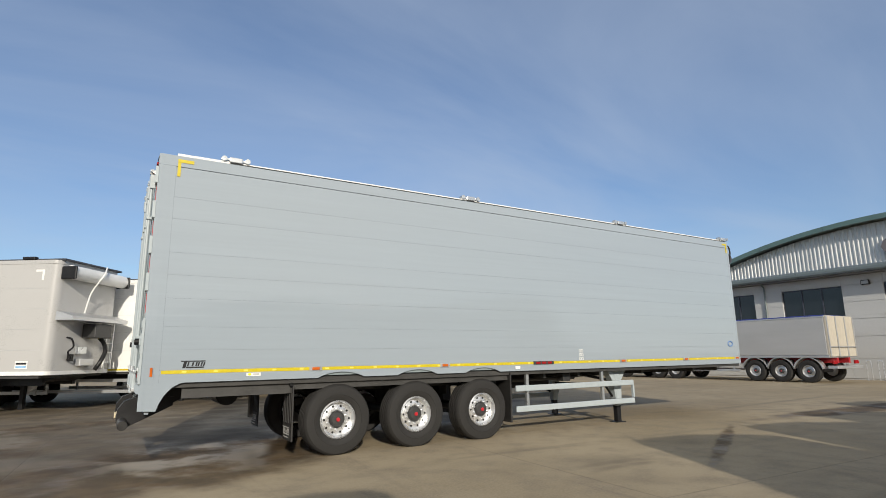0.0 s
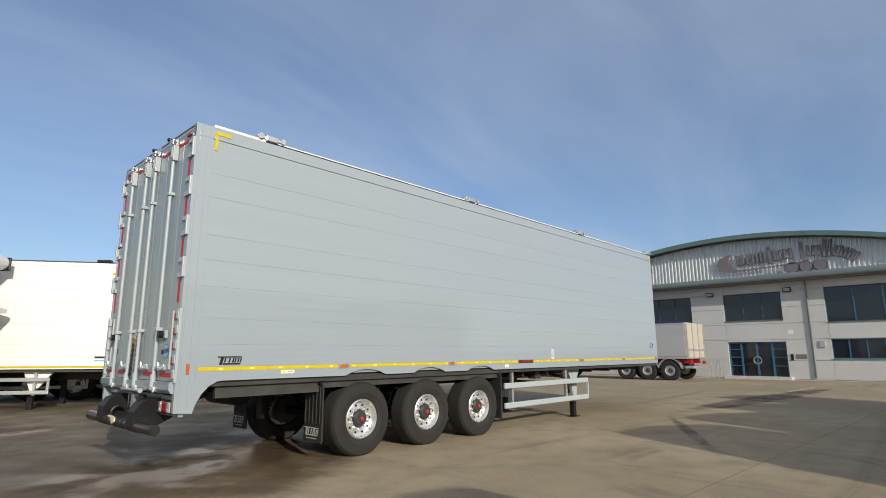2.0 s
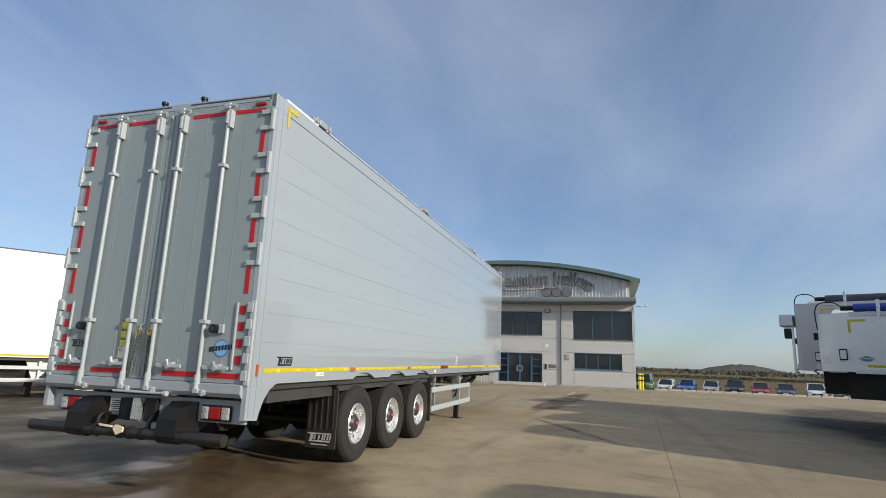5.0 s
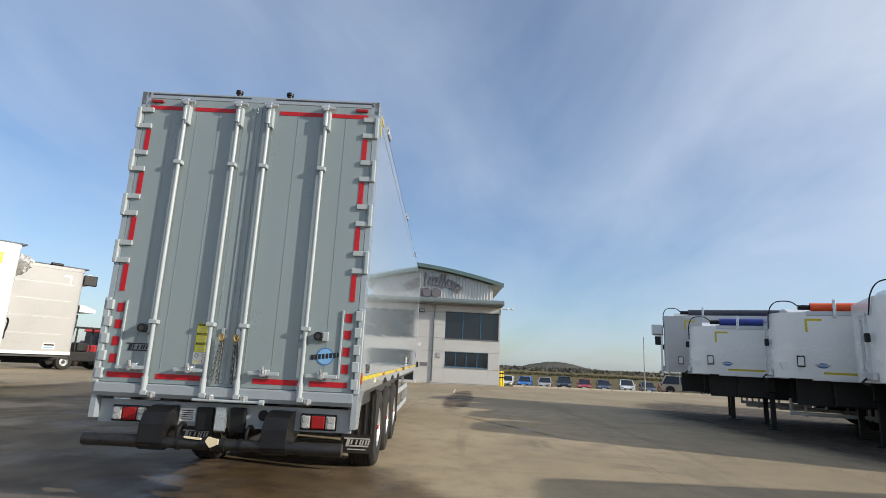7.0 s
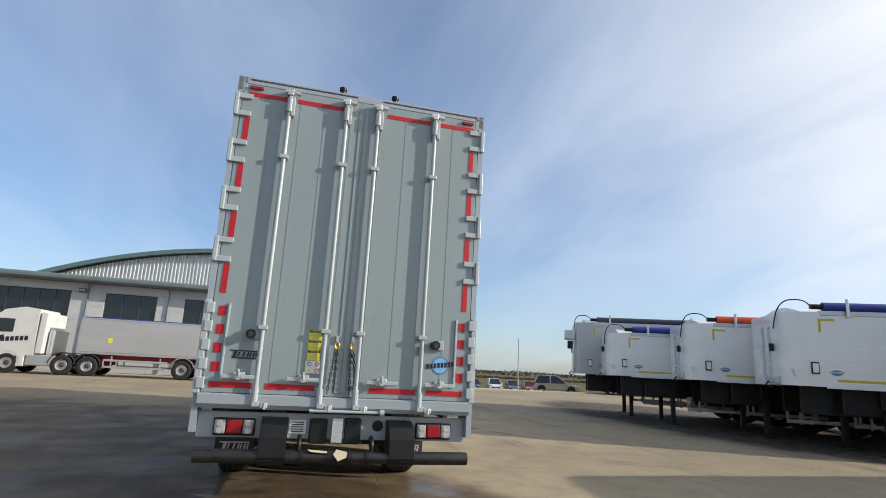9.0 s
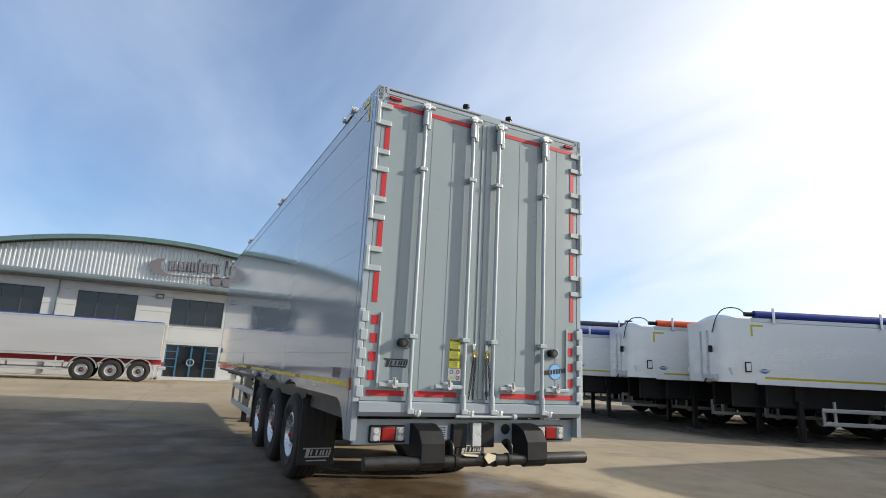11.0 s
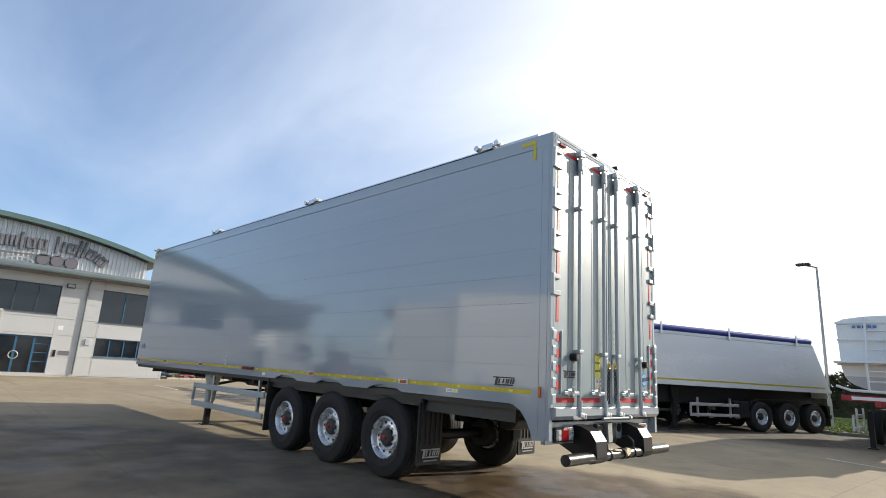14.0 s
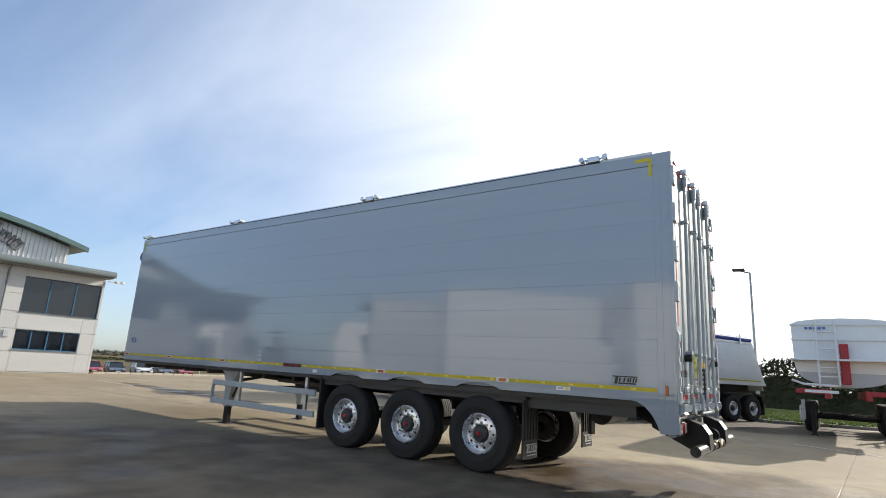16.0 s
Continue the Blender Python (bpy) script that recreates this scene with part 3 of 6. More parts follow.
    pipe(bm, [(LEN + 0.02, -1.1, 4.1), (LEN + 0.16, -1.18, 4.06), (LEN + 0.2, -1.2, 3.9), (LEN + 0.12, -1.2, 3.6)], 0.02, 8)
    part("hose", bm, BLACK, tr, smooth=True)
    # doors
    for s in (-1, 1):
        y0, y1 = (0.027, 1.222) if s > 0 else (-1.222, 0.023)
        door = part("rear_door", abox(-0.028, 0.03, y0, y1, 1.09, 4.05, bev=0.005), PAINT_DOOR, tr, "grey ribbed barn door with lock rods")
        for yy in (0.155, 0.42, 0.66, 0.93):
            part("door_seam", abox(-0.0305, -0.027, s * yy - 0.0018, s * yy + 0.0018, 1.2, 3.92), PAINT_DOOR, door)
        part("edge_bead", abox(-0.036, -0.026, *((0.03, 0.075) if s > 0 else (-0.03, 0.02)), 1.12, 4.0, bev=0.006), PAINT_DOOR, door)
        for yr in ((0.765, 0.204) if s > 0 else (-0.12, -0.726)):
            lock_rod(door, yr)
        # reflective tape
        segs = [(0.80, 1.165), (0.25, 0.69)]
        for a, b in segs:
            c0, c1 = sorted((s * a - 0.0, s * b))
            part("red_tape", abox(-0.0325, -0.0285, c0, c1, 1.135, 1.185), RED, door)
            part("red_tape", abox(-0.0325, -0.0285, c0 - (0.03 if s > 0 else 0), c1 + (0.03 if s < 0 else 0), 3.925, 3.968), RED, door)
        part("top_clearance_lamp", abox(-0.05, -0.029, *sorted((s * 1.03, s * 1.16)), 3.998, 4.03, bev=0.006), RED_LENS, door)
        for za, zb in ((3.465, 3.695), (2.98, 3.215), (2.49, 2.735), (1.97, 2.245)):
            part("red_tape", abox(-0.0325, -0.0285, *sorted((s * 1.125, s * 1.175)), za, zb), RED, door)
        for k in range(4):
            z = 1.27 + k * 0.165
            part("red_tape", abox(-0.0325, -0.0285, *sorted((s * 1.1, s * 1.165)), z, z + 0.085), RED, door)
        for hz in (3.82, 3.34, 2.86, 2.37):
            hinge(door, s, hz)
        long_hinge(door, s)
        # drain or camera pod
        pod = new("door_buffer")
        pod.parent = door
        bm = bmesh.new()
        rod(bm, (-0.03, s * 0.86, 1.615), (-0.11, s * 0.86, 1.615), 0.042, 16)
        part("buffer_ring", bm, BLACK, pod, smooth=True)
        bm = bmesh.new()
        rod(bm, (-0.1, s * 0.86, 1.615), (-0.114, s * 0.86, 1.615), 0.024, 12)
        part("buffer_core", bm, HUBDARK, pod)
        part("buffer_bracket", abox(-0.06, -0.03, s * 0.86 - 0.09, s * 0.86 - 0.03, 1.57, 1.66, bev=0.006), STEEL_PAINT, pod)
        for yy in (0.92, 0.36):
            latch_handle(door, s * yy, 1.235, s)
    part("door_seal", abox(0.0, 0.02, 0.0, 0.05, 1.09, 4.05), PAINT_DOOR, tr)
    part("top_header", abox(0.0, 0.09, -1.22, 1.22, 4.052, ZT + 0.002, bev=0.005), PAINT, tr)
    for y0, y1 in ((-1.2, -0.16), (0.1, 1.16)):
        part("sheet_edge", abox(-0.035, 0.05, y0, y1, 4.092, 4.108, bev=0.004), DARK_SHEET, tr)
    for yy in (-0.29, 0.26):
        bm = bmesh.new()
        rod(bm, (0.05, yy, ZT), (0.05, yy, ZT + 0.045), 0.028, 12)
        rod(bm, (0.05, yy, ZT + 0.045), (0.05, yy, ZT + 0.075), 0.038, 14)
        part("work_light", bm, BLACK, tr, smooth=True)
    # labels on the doors
    maker_sign(tr, pose(-0.031, 0.90, 1.43, 90, 0, -90), 0.24)
    for k in range(3):
        z = 1.41 + k * 0.093
        lab = part("caution_label", abox(-0.031, -0.0285, 0.232, 0.348, z, z + 0.09), DECAL_Y, tr)
        part("label_band", abox(-0.032, -0.0305, 0.235, 0.345, z + 0.068, z + 0.088), DECAL, lab)
        text_mesh("label_word", "CAUTION", 0.02, DECAL_Y, lab, pose(-0.0322, 0.29, z + 0.078, 90, 0, -90), 0.0004)
        for j in range(4):
            part("label_line", abox(-0.032, -0.0305, 0.25, 0.33 - 0.012 * (j % 2), z + 0.01 + j * 0.014, z + 0.014 + j * 0.014), DECAL_G, lab)
    lab = part("pictogram_label", abox(-0.034, -0.0285, 0.215, 0.355, 1.292, 1.405), DECAL_W, tr)
    for j, (yy, zz, mt) in enumerate(((0.32, 1.375, DECAL), (0.25, 1.375, RED), (0.32, 1.32, DECAL_Y), (0.25, 1.32, RED))):
        bm = bmesh.new()
        if j == 2:
            prism(bm, [(yy - 0.022, zz - 0.018), (yy + 0.022, zz - 0.018), (yy, zz + 0.02)], -0.0365, -0.0335, "yz")
        else:
            pipe(bm, [(-0.035, yy + 0.017 * math.cos(a), zz + 0.017 * math.sin(a)) for a in [math.tau * i / 12 for i in range(13)]], 0.003, 4)
        part("pictogram", bm, mt, lab)
    # round blue badge with a word across it
    bm = bmesh.new()
    prism(bm, [(-0.93 + 0.085 * math.cos(math.tau * i / 28), 1.425 + 0.085 * math.sin(math.tau * i / 28)) for i in range(28)], -0.032, -0.029, "yz")
    badge = part("round_badge", bm, DECAL_B, tr)
    bm = bmesh.new()
    prism(bm, [(-0.93 + 0.074 * math.cos(math.tau * i / 28), 1.425 + 0.074 * math.sin(math.tau * i / 28)) for i in range(28)], -0.033, -0.0315, "yz")
    part("badge_face", bm, DECAL_B2, badge)
    for k in range(8):
        yk = -0.93 + 0.125 - k * 0.036
        zk = 1.41 + k * 0.0045
        part("badge_block", abox(-0.0345, -0.0325, yk - 0.013, yk + 0.013, zk - 0.022, zk + 0.026), DECAL, badge)
    # chains
    for yy, fl in ((0.085, 0.03), (-0.06, -0.03)):
        chain = new("tailgate_chain")
        chain.parent = tr
        bm = bmesh.new()
        pipe(bm, [(-0.07, yy + 0.02 * math.sin(a), 1.56 + 0.035 * math.cos(a)) for a in [math.tau * i / 12 for i in range(11)]], 0.009, 6)
        part("hook", bm, BRASS, chain, smooth=True)
        part("eye_plate", abox(-0.05, -0.03, yy - 0.015, yy + 0.015, 1.58, 1.65, bev=0.004), GALV, chain)
        for strand in (0, 1):
            bm = bmesh.new()
            for i in range(13):
                z = 1.5 - i * 0.03
                off = (0.012 if strand else -0.012) * (1 + i * 0.09) + fl * i / 13
                r = 0.008
                if i % 2:
                    pipe(bm, [(-0.065, yy + off + 0.009 * math.sin(a), z + 0.02 * math.cos(a)) for a in [math.tau * k / 8 for k in range(9)]], 0.0045, 4)
                else:
                    pipe(bm, [(-0.065 + 0.009 * math.sin(a), yy + off, z + 0.02 * math.cos(a)) for a in [math.tau * k / 8 for k in range(9)]], 0.0045, 4)
            part("chain_strand", bm, CHAIN, chain)
    # sill, bumper beam and lamps
    part("rear_sill", aprism([(-0.05, 1.0), (-0.05, 1.075), (-0.02, 1.088), (0.1, 1.088), (0.1, 0.96), (-0.02, 0.96)], -1.235, 1.235), PAINT, tr)
    bm = bmesh.new()
    hole = [(-0.37 + 0.052 * math.cos(a), 0.865 + 0.052 * math.sin(a)) for a in [math.tau * i / 16 for i in range(16)]]
    box(bm, -0.022, 0.03, -1.225, 1.225, 0.735, 0.958, bev=0.006)
    beam = part("rear_beam", bm, PAINT, tr)
    part("beam_hole", aprism(hole, -0.026, -0.0225, "yz"), BLACK, beam)
    for s in (-1, 1):
        lamp = part("tail_lamp", abox(-0.055, -0.024, *sorted((s * 0.735, s * 1.085)), 0.755, 0.905, bev=0.012), BLACK, tr, "rectangular tail lamp, red between clear lenses")
        for a, b, mt in ((0.745, 0.835, CLEAR_LENS), (0.842, 0.975, RED_LENS), (0.982, 1.075, CLEAR_LENS)):
            part("lens", abox(-0.072, -0.05, *sorted((s * a, s * b)), 0.77, 0.89, bev=0.012), mt, lamp)
            if mt is CLEAR_LENS:
                for zz in (0.8, 0.86):
                    bm = bmesh.new()
                    rod(bm, (-0.07, s * (a + b) / 2, zz), (-0.078, s * (a + b) / 2, zz), 0.026, 14)
                    part("bulb_ring", bm, ALU, lamp, smooth=True)
        # bent underrun arm
        outer = [(-0.03, 0.91), (-0.2, 0.905), (-0.33, 0.86), (-0.4, 0.76), (-0.41, 0.6), (-0.38, 0.545), (-0.33, 0.525), (-0.27, 0.535), (0.0, 0.66), (0.25, 0.78), (0.25, 0.9)]
        arm = part("underrun_arm", aprism(outer, *sorted((s * 0.45, s * 0.68))), BLACK, tr, "black bent steel underrun arm")
        bm = bmesh.new()
        rod(bm, (-0.345, s * 0.55, 0.6), (-0.345, s * 1.19, 0.6), 0.058, 20)
        part("underrun_bar", bm, BLACK_TUBE, tr, smooth=True)
        part("side_bracket", aprism([(0.1, 1.0), (0.9, 1.0), (0.5, 0.82), (0.25, 0.7), (0.1, 0.7)], *sorted((s * 0.62, s * 0.66))), BLACK, tr)
    bm = bmesh.new()
    rod(bm, (-0.345, -0.56, 0.6), (-0.345, 0.56, 0.6), 0.052, 20)
    bar = part("centre_bar", bm, BLACK_TUBE, tr, smooth=True)
    for yy in (-0.27, -0.12, 0.0, 0.3):
        bm = bmesh.new()
        rod(bm, (-0.345, yy, 0.6), (-0.345, yy + 0.03, 0.6), 0.062, 16)
        part("bar_band", bm, BLACK, bar)
    for yy in (-0.3, 0.34):
        bm = bmesh.new()
        pipe(bm, [(-0.34, yy, 0.65), (-0.33, yy, 0.72), (-0.27, yy, 0.76), (-0.2, yy, 0.74)], 0.02, 8)
        part("bar_hook", bm, BLACK, bar, smooth=True)
    bm = bmesh.new()
    vs = [(-0.41, 0.0, 0.58), (-0.42, -0.07, 0.61), (-0.40, -0.075, 0.655), (-0.38, 0.02, 0.675), (-0.36, 0.045, 0.635)]
    prism(bm, [(v[1], v[2]) for v in vs], -0.425, -0.405, "yz")
    part("card_wrap", bm, CARD, tr, "torn cream cardboard wrapped on the bar")
    bm = bmesh.new()
    prism(bm, [(0.1, 0.655), (0.26, 0.665), (0.24, 0.65), (0.1, 0.64)], -0.40, -0.37, "yz")
    part("card_wrap", bm, CARD, tr)
    part("socket_block", abox(-0.08, -0.024, -0.21, -0.06, 0.7, 0.93, bev=0.012), BLACK, tr)
    part("socket_block", abox(-0.08, -0.024, 0.1, 0.26, 0.7, 0.92, bev=0.012), BLACK, tr)
    part("lever_plate", aprism([(-0.05, 0.93), (-0.11, 0.93), (-0.12, 0.72), (-0.09, 0.7), (-0.07, 0.74)], -0.035, 0.06), GALV, tr)
    bm = bmesh.new()
    rod(bm, (-0.09, -0.36, 0.965), (-0.09, 0.28, 0.965), 0.014, 10)
    rod(bm, (-0.09, -0.36, 0.965), (-0.09, -0.4, 0.965), 0.028, 10)
    part("release_bar", bm, STEEL_PAINT, tr, smooth=True)
    lab = part("notice_plate", abox(-0.026, -0.0225, 0.29, 0.44, 0.78, 0.9), DECAL_W, tr)
    for j in range(5):
        part("plate_line", abox(-0.0275, -0.0255, 0.31, 0.42, 0.795 + j * 0.02, 0.803 + j * 0.02), DECAL, lab)
    # chassis
    for s in (-1, 1):
        part("chassis_beam", aprism([(0.1, 1.02), (0.1, 0.86), (6.2, 0.84), (9.0, 0.92), (LEN, 0.98), (LEN, 1.02)], *sorted((s * 0.5, s * 0.62))), CHASSIS, tr)
        part("outer_sill", abox(0.5, 1.95, *sorted((s * 1.12, s * 1.17)), 0.88, 1.083), CHASSIS, tr)
        part("outer_sill", abox(1.95, 5.86, *sorted((s * 1.14, s * 1.17)), 0.93, 1.19), CHASSIS, tr)
    for x in (0.6, 1.4, 2.1, 3.2, 4.5, 5.9, 6.8, 7.7, 9.6, 10.5, 11.4, 12.3):
        part("cross_member", abox(x, x + 0.06, -1.05, 1.05, 0.93, 1.02), CHASSIS, tr)
    for i, cx in enumerate((2.635, 3.945, 5.24)):
        bm = bmesh.new()
        rod(bm, (cx, -0.95, zl(cx, 0.51)), (cx, 0.95, zl(cx, 0.51)), 0.075, 12)
        part("axle", bm, BLACK, tr, smooth=True)
        for s in (-1, 1):
            wheel_meshes(tr, s, 0.515, 0.375, at=(cx, s * 1.06, zl(cx, 0.512)))
            bm = bmesh.new()
            rod(bm, (cx + 0.25, s * 0.62, 0.62), (cx + 0.25, s * 0.62, 0.88), 0.13, 14)
            part("air_bag", bm, RUBBER, tr, smooth=True)
            part("brake_drum", lathe([(0.2, -0.09), (0.22, 0), (0.2, 0.09)], 20), CHASSIS, tr).location = (cx, s * 0.85, zl(cx, 0.51))
    for s in (-1, 1):
        # mud flaps and their stays
        fl = part("rear_mudflap", abox(1.93, 1.955, *sorted((s * 0.83, s * 1.26)), 0.22, 0.98, bev=0.006), FLAP, tr, "black rubber mudflap with a white maker's mark")
        for k in range(5):
            yk = s * (0.87 + k * 0.085)
            part("flap_rib", abox(1.917, 1.931, yk - 0.012, yk + 0.012, 0.46, 0.95, bev=0.004), FLAP, fl)
        maker_sign(fl, pose(1.916, s * 1.04, 0.36, 90, 0, -90), 0.34, DECAL_G, 0.11)
        part("flap_line", abox(1.915, 1.918, *sorted((s * 0.92, s * 1.16)), 0.265, 0.278), DECAL_G, fl)
        part("front_mudguard", abox(5.84, 5.87, *sorted((s * 0.82, s * 1.25)), 0.2, 1.06, bev=0.006), FLAP, tr)
        part("flap_stay", abox(1.9, 1.94, *sorted((s * 0.8, s * 1.24)), 0.98, 1.03), BLACK, tr)
        # side guard
        guard = new("side_guard")
        guard.parent = tr
        yg0, yg1 = sorted((s * 1.20, s * 1.245))
        for z0 in (0.78, 0.42):
            part("guard_rail", abox(5.98, 9.1, yg0, yg1, zl(7.5, z0), zl(7.5, z0 + 0.105), bev=0.012), STEEL_PAINT, guard)
        part("guard_end", abox(9.06, 9.1, yg0 - 0.002, yg1 + 0.002, zl(9, 0.535), zl(9, 0.80)), STEEL_PAINT, guard)
        for x in (6.25, 8.2):
            part("guard_post", abox(x, x + 0.06, *sorted((s * 1.15, s * 1.198)), 0.38, 1.03), GALV, guard)
        bm = bmesh.new()
        rod(bm, (8.3, s * 1.16, 0.78), (8.75, s * 0.95, 0.5), 0.025, 8)
        part("guard_brace", bm, BLACK, guard)
        # landing leg
        leg = new("landing_leg")
        leg.parent = tr
        part("leg_mount", aprism([(8.55, 1.05), (9.15, 1.05), (8.98, 0.82), (8.95, 0.45), (8.78, 0.45), (8.72, 0.8)], *sorted((s * 0.87, s * 1.02))), STEEL_PAINT, leg, "pale grey gusseted leg housing")
        part("leg_box", abox(8.79, 8.94, *sorted((s * 0.885, s * 1.03)), 0.3, 0.95, bev=0.01), STEEL_PAINT, leg)
        part("inner_leg", abox(8.81, 8.92, *sorted((s * 0.9, s * 1.01)), zl(8.9, 0.05), 0.5, bev=0.008), BLACK, leg)
        part("foot", abox(8.72, 9.0, *sorted((s * 0.85, s * 1.06)), zl(8.9, 0.0) - 0.01, zl(8.9, 0.05), bev=0.01), BLACK, leg)
        bm = bmesh.new()
        rod(bm, (8.86, s * 0.9, 0.8), (8.2, s * 0.6, 0.95), 0.03, 8)
        part("leg_brace", bm, BLACK, leg)
    bm = bmesh.new()
    rod(bm, (8.86, -0.9, 0.7), (8.86, 0.9, 0.7), 0.025, 8)
    part("leg_shaft", bm, BLACK, tr)
    part("spare_tank", abox(6.5, 7.5, -0.45, 0.45, 0.72, 0.98, bev=0.06), BLACK, tr)
    bm = bmesh.new()
    rod(bm, (1.2, -0.4, 0.86), (1.2, 0.4, 0.86), 0.16, 18)
    part("air_tank", bm, BLACK, tr, smooth=True)
    bm = bmesh.new()
    rod(bm, (6.3, 0.7, 0.9), (7.6, 0.75, 0.92), 0.05, 10)
    part("hydraulic_ram", bm, CHASSIS, tr, smooth=True)
    bm = bmesh.new()
    rod(bm, (6.3, -0.7, 0.9), (7.9, -0.72, 0.9), 0.04, 10)
    part("hydraulic_ram", bm, CHASSIS, tr, smooth=True)
    part("valve_box", abox(7.35, 7.55, -1.0, -0.8, 0.85, 1.0, bev=0.015), HUBDARK, tr)
    part("hanging_plate", abox(1.55, 1.6, -0.35, -0.2, 0.5, 0.9), BLACK, tr)
    # the doors lie flush with the corner posts, the beam is set in below them, and the underrun gear hangs close behind it
    for ob in tr.children:
        kind = ob.name.split(".")[0]
        if kind in DOOR_GEAR or (kind == "maker_mark" and ob.location.x < 0.2):
            ob.location.x += 0.03
        elif kind in BEAM_GEAR:
            ob.location += Vector((0.105, 0, -0.03))
        elif kind in UNDERRUN_GEAR:
            ob.location += Vector((0.205, 0, -0.015))
    return tr


def maker_sign(parent, m, width, mat=DECAL, height=0.0):
    """The maker's mark as plain shapes: a long top bar, a stem, upright bars, and a thin bar below."""
    h = height or width * 0.32
    holder = new("maker_mark")
    holder.parent = parent
    holder.matrix_basis = m
    w = width
    part("mark_bar", aprism([(-w / 2, h * 0.48), (w / 2, h * 0.48), (w / 2, h * 0.34), (-w / 2 + 0.02 * w, h * 0.34)], 0, 0.0012, "xy"), mat, holder)
    part("mark_stem", aprism([(-w * 0.36, h * 0.338), (-w * 0.24, h * 0.338), (-w * 0.3, -h * 0.5), (-w * 0.42, -h * 0.5)], 0, 0.0012, "xy"), mat, holder)
    for x0, x1 in ((-0.2, -0.14), (-0.02, 0.045), (0.13, 0.19), (0.22, 0.28), (0.34, 0.4), (0.44, 0.5)):
        part("mark_block", aprism([(x0 * w, h * 0.27), (x1 * w, h * 0.27), ((x1 - 0.04) * w, -h * 0.26), ((x0 - 0.04) * w, -h * 0.26)], 0, 0.0012, "xy"), mat, holder)
    part("mark_foot", aprism([(-w * 0.27, -h * 0.33), (w * 0.45, -h * 0.33), (w * 0.44, -h * 0.5), (-w * 0.28, -h * 0.5)], 0, 0.0012, "xy"), mat, holder)
    return holder


def lock_rod(door, y):
    holder = new("lock_rod")
    holder.parent = door
    bm = bmesh.new()
    rod(bm, (-0.07, y, 1.0), (-0.07, y, 4.0), 0.021, 12)
    part("bar", bm, STEEL_PAINT, holder, smooth=True)
    for z in (3.33, 1.68):
        part("guide", abox(-0.1, -0.028, y - 0.042, y + 0.042, z - 0.02, z + 0.02, bev=0.006), STEEL_PAINT, holder)
    bm = bmesh.new()
    rod(bm, (-0.075, y, 3.80), (-0.075, y, 3.94), 0.03, 12)
    box(bm, -0.095, -0.03, y - 0.05, y - 0.015, 3.76, 3.96, bev=0.005)
    part("top_cam", bm, STEEL_PAINT, holder)
    bm = bmesh.new()
    box(bm, -0.105, -0.03, y - 0.03, y + 0.035, 3.97, 4.04, bev=0.01)
    rod(bm, (-0.075, y - 0.09, 4.005), (-0.09, y + 0.05, 4.005), 0.022, 10)
    part("keeper", bm, GALV, holder)
    bm = bmesh.new()
    rod(bm, (-0.075, y, 1.02), (-0.075, y, 1.16), 0.03, 12)
    box(bm, -0.105, -0.04, y - 0.045, y + 0.02, 0.985, 1.03, bev=0.006)
    part("bottom_cam", bm, STEEL_PAINT, holder)
    bm = bmesh.new()
    box(bm, -0.1, -0.04, y - 0.12, y - 0.05, 0.97, 1.02, bev=0.01)
    rod(bm, (-0.09, y - 0.09, 0.965), (-0.09, y - 0.09, 1.02), 0.016, 8)
    part("bottom_keeper", bm, GALV, holder)


def latch_handle(door, y, z, s):
    h = new("lock_handle")
    h.parent = door
    part("lever", abox(-0.085, -0.065, y - 0.15, y + 0.15, z - 0.018, z + 0.018, bev=0.006), STEEL_PAINT, h)
    bm = bmesh.new()
    rod(bm, (-0.03, y, z), (-0.1, y, z), 0.028, 10)
    rod(bm, (-0.09, y, z), (-0.1, y + 0.01, z + 0.065), 0.016, 8)
    box(bm, -0.06, -0.028, y - 0.05, y + 0.05, z - 0.03, z + 0.04, bev=0.008)
    part("catch", bm, GALV, h)


def hinge(door, s, z):
    h = new("door_hinge")
    h.parent = door
    for dz in (-0.09, 0.09):
        part("hinge_leaf", abox(-0.052, -0.028, *sorted((s * 1.12, s * 1.268)), z + dz - 0.026, z + dz + 0.026, bev=0.005), STEEL_PAINT, h)
    part("hinge_plate", abox(-0.062, -0.02, *sorted((s * 1.245, s * 1.285)), z - 0.118, z + 0.118, bev=0.008), STEEL_PAINT, h)


def long_hinge(door, s):
    h = new("long_hinge")
    h.parent = door
    y0, y1 = sorted((s * 1.2, s * 1.27))
    for k in range(5):
        z = 1.17 + k * 0.165
        part("hinge_knuckle", abox(-0.058, -0.02, y0, y1, z - 0.05, z + 0.05, bev=0.008), STEEL_PAINT, h)
    part("hinge_strip", abox(-0.05, -0.02, *sorted((s * 1.235, s * 1.29)), 1.08, 1.9, bev=0.006), STEEL_PAINT, h)
    part("inner_strip", abox(-0.045, -0.026, *sorted((s * 1.065, s * 1.085)), 1.22, 1.88, bev=0.004), STEEL_PAINT, h)


main = main_trailer()


# ---- the office building ----
CLAD = material("pale_grey_cladding", (0.52, 0.52, 0.51), 0.45, var=0.05, scale=0.6, fine=12, per_object=0.02, stretch=(1, 0.6, 1.5))
CORR = material("silver_profiled_sheet", (0.6, 0.6, 0.59), 0.38, metal=0.35, var=0.06, scale=1.0, fine=20, stretch=(1, 1, 0.3))
ROOF_GREEN = material("grey_green_roof_edge", (0.10, 0.165, 0.16), 0.4, var=0.1, scale=1, fine=20)
EAVE = material("grey_eave_tube", (0.17, 0.2, 0.2), 0.35, metal=0.3, var=0.08, scale=1, fine=20)
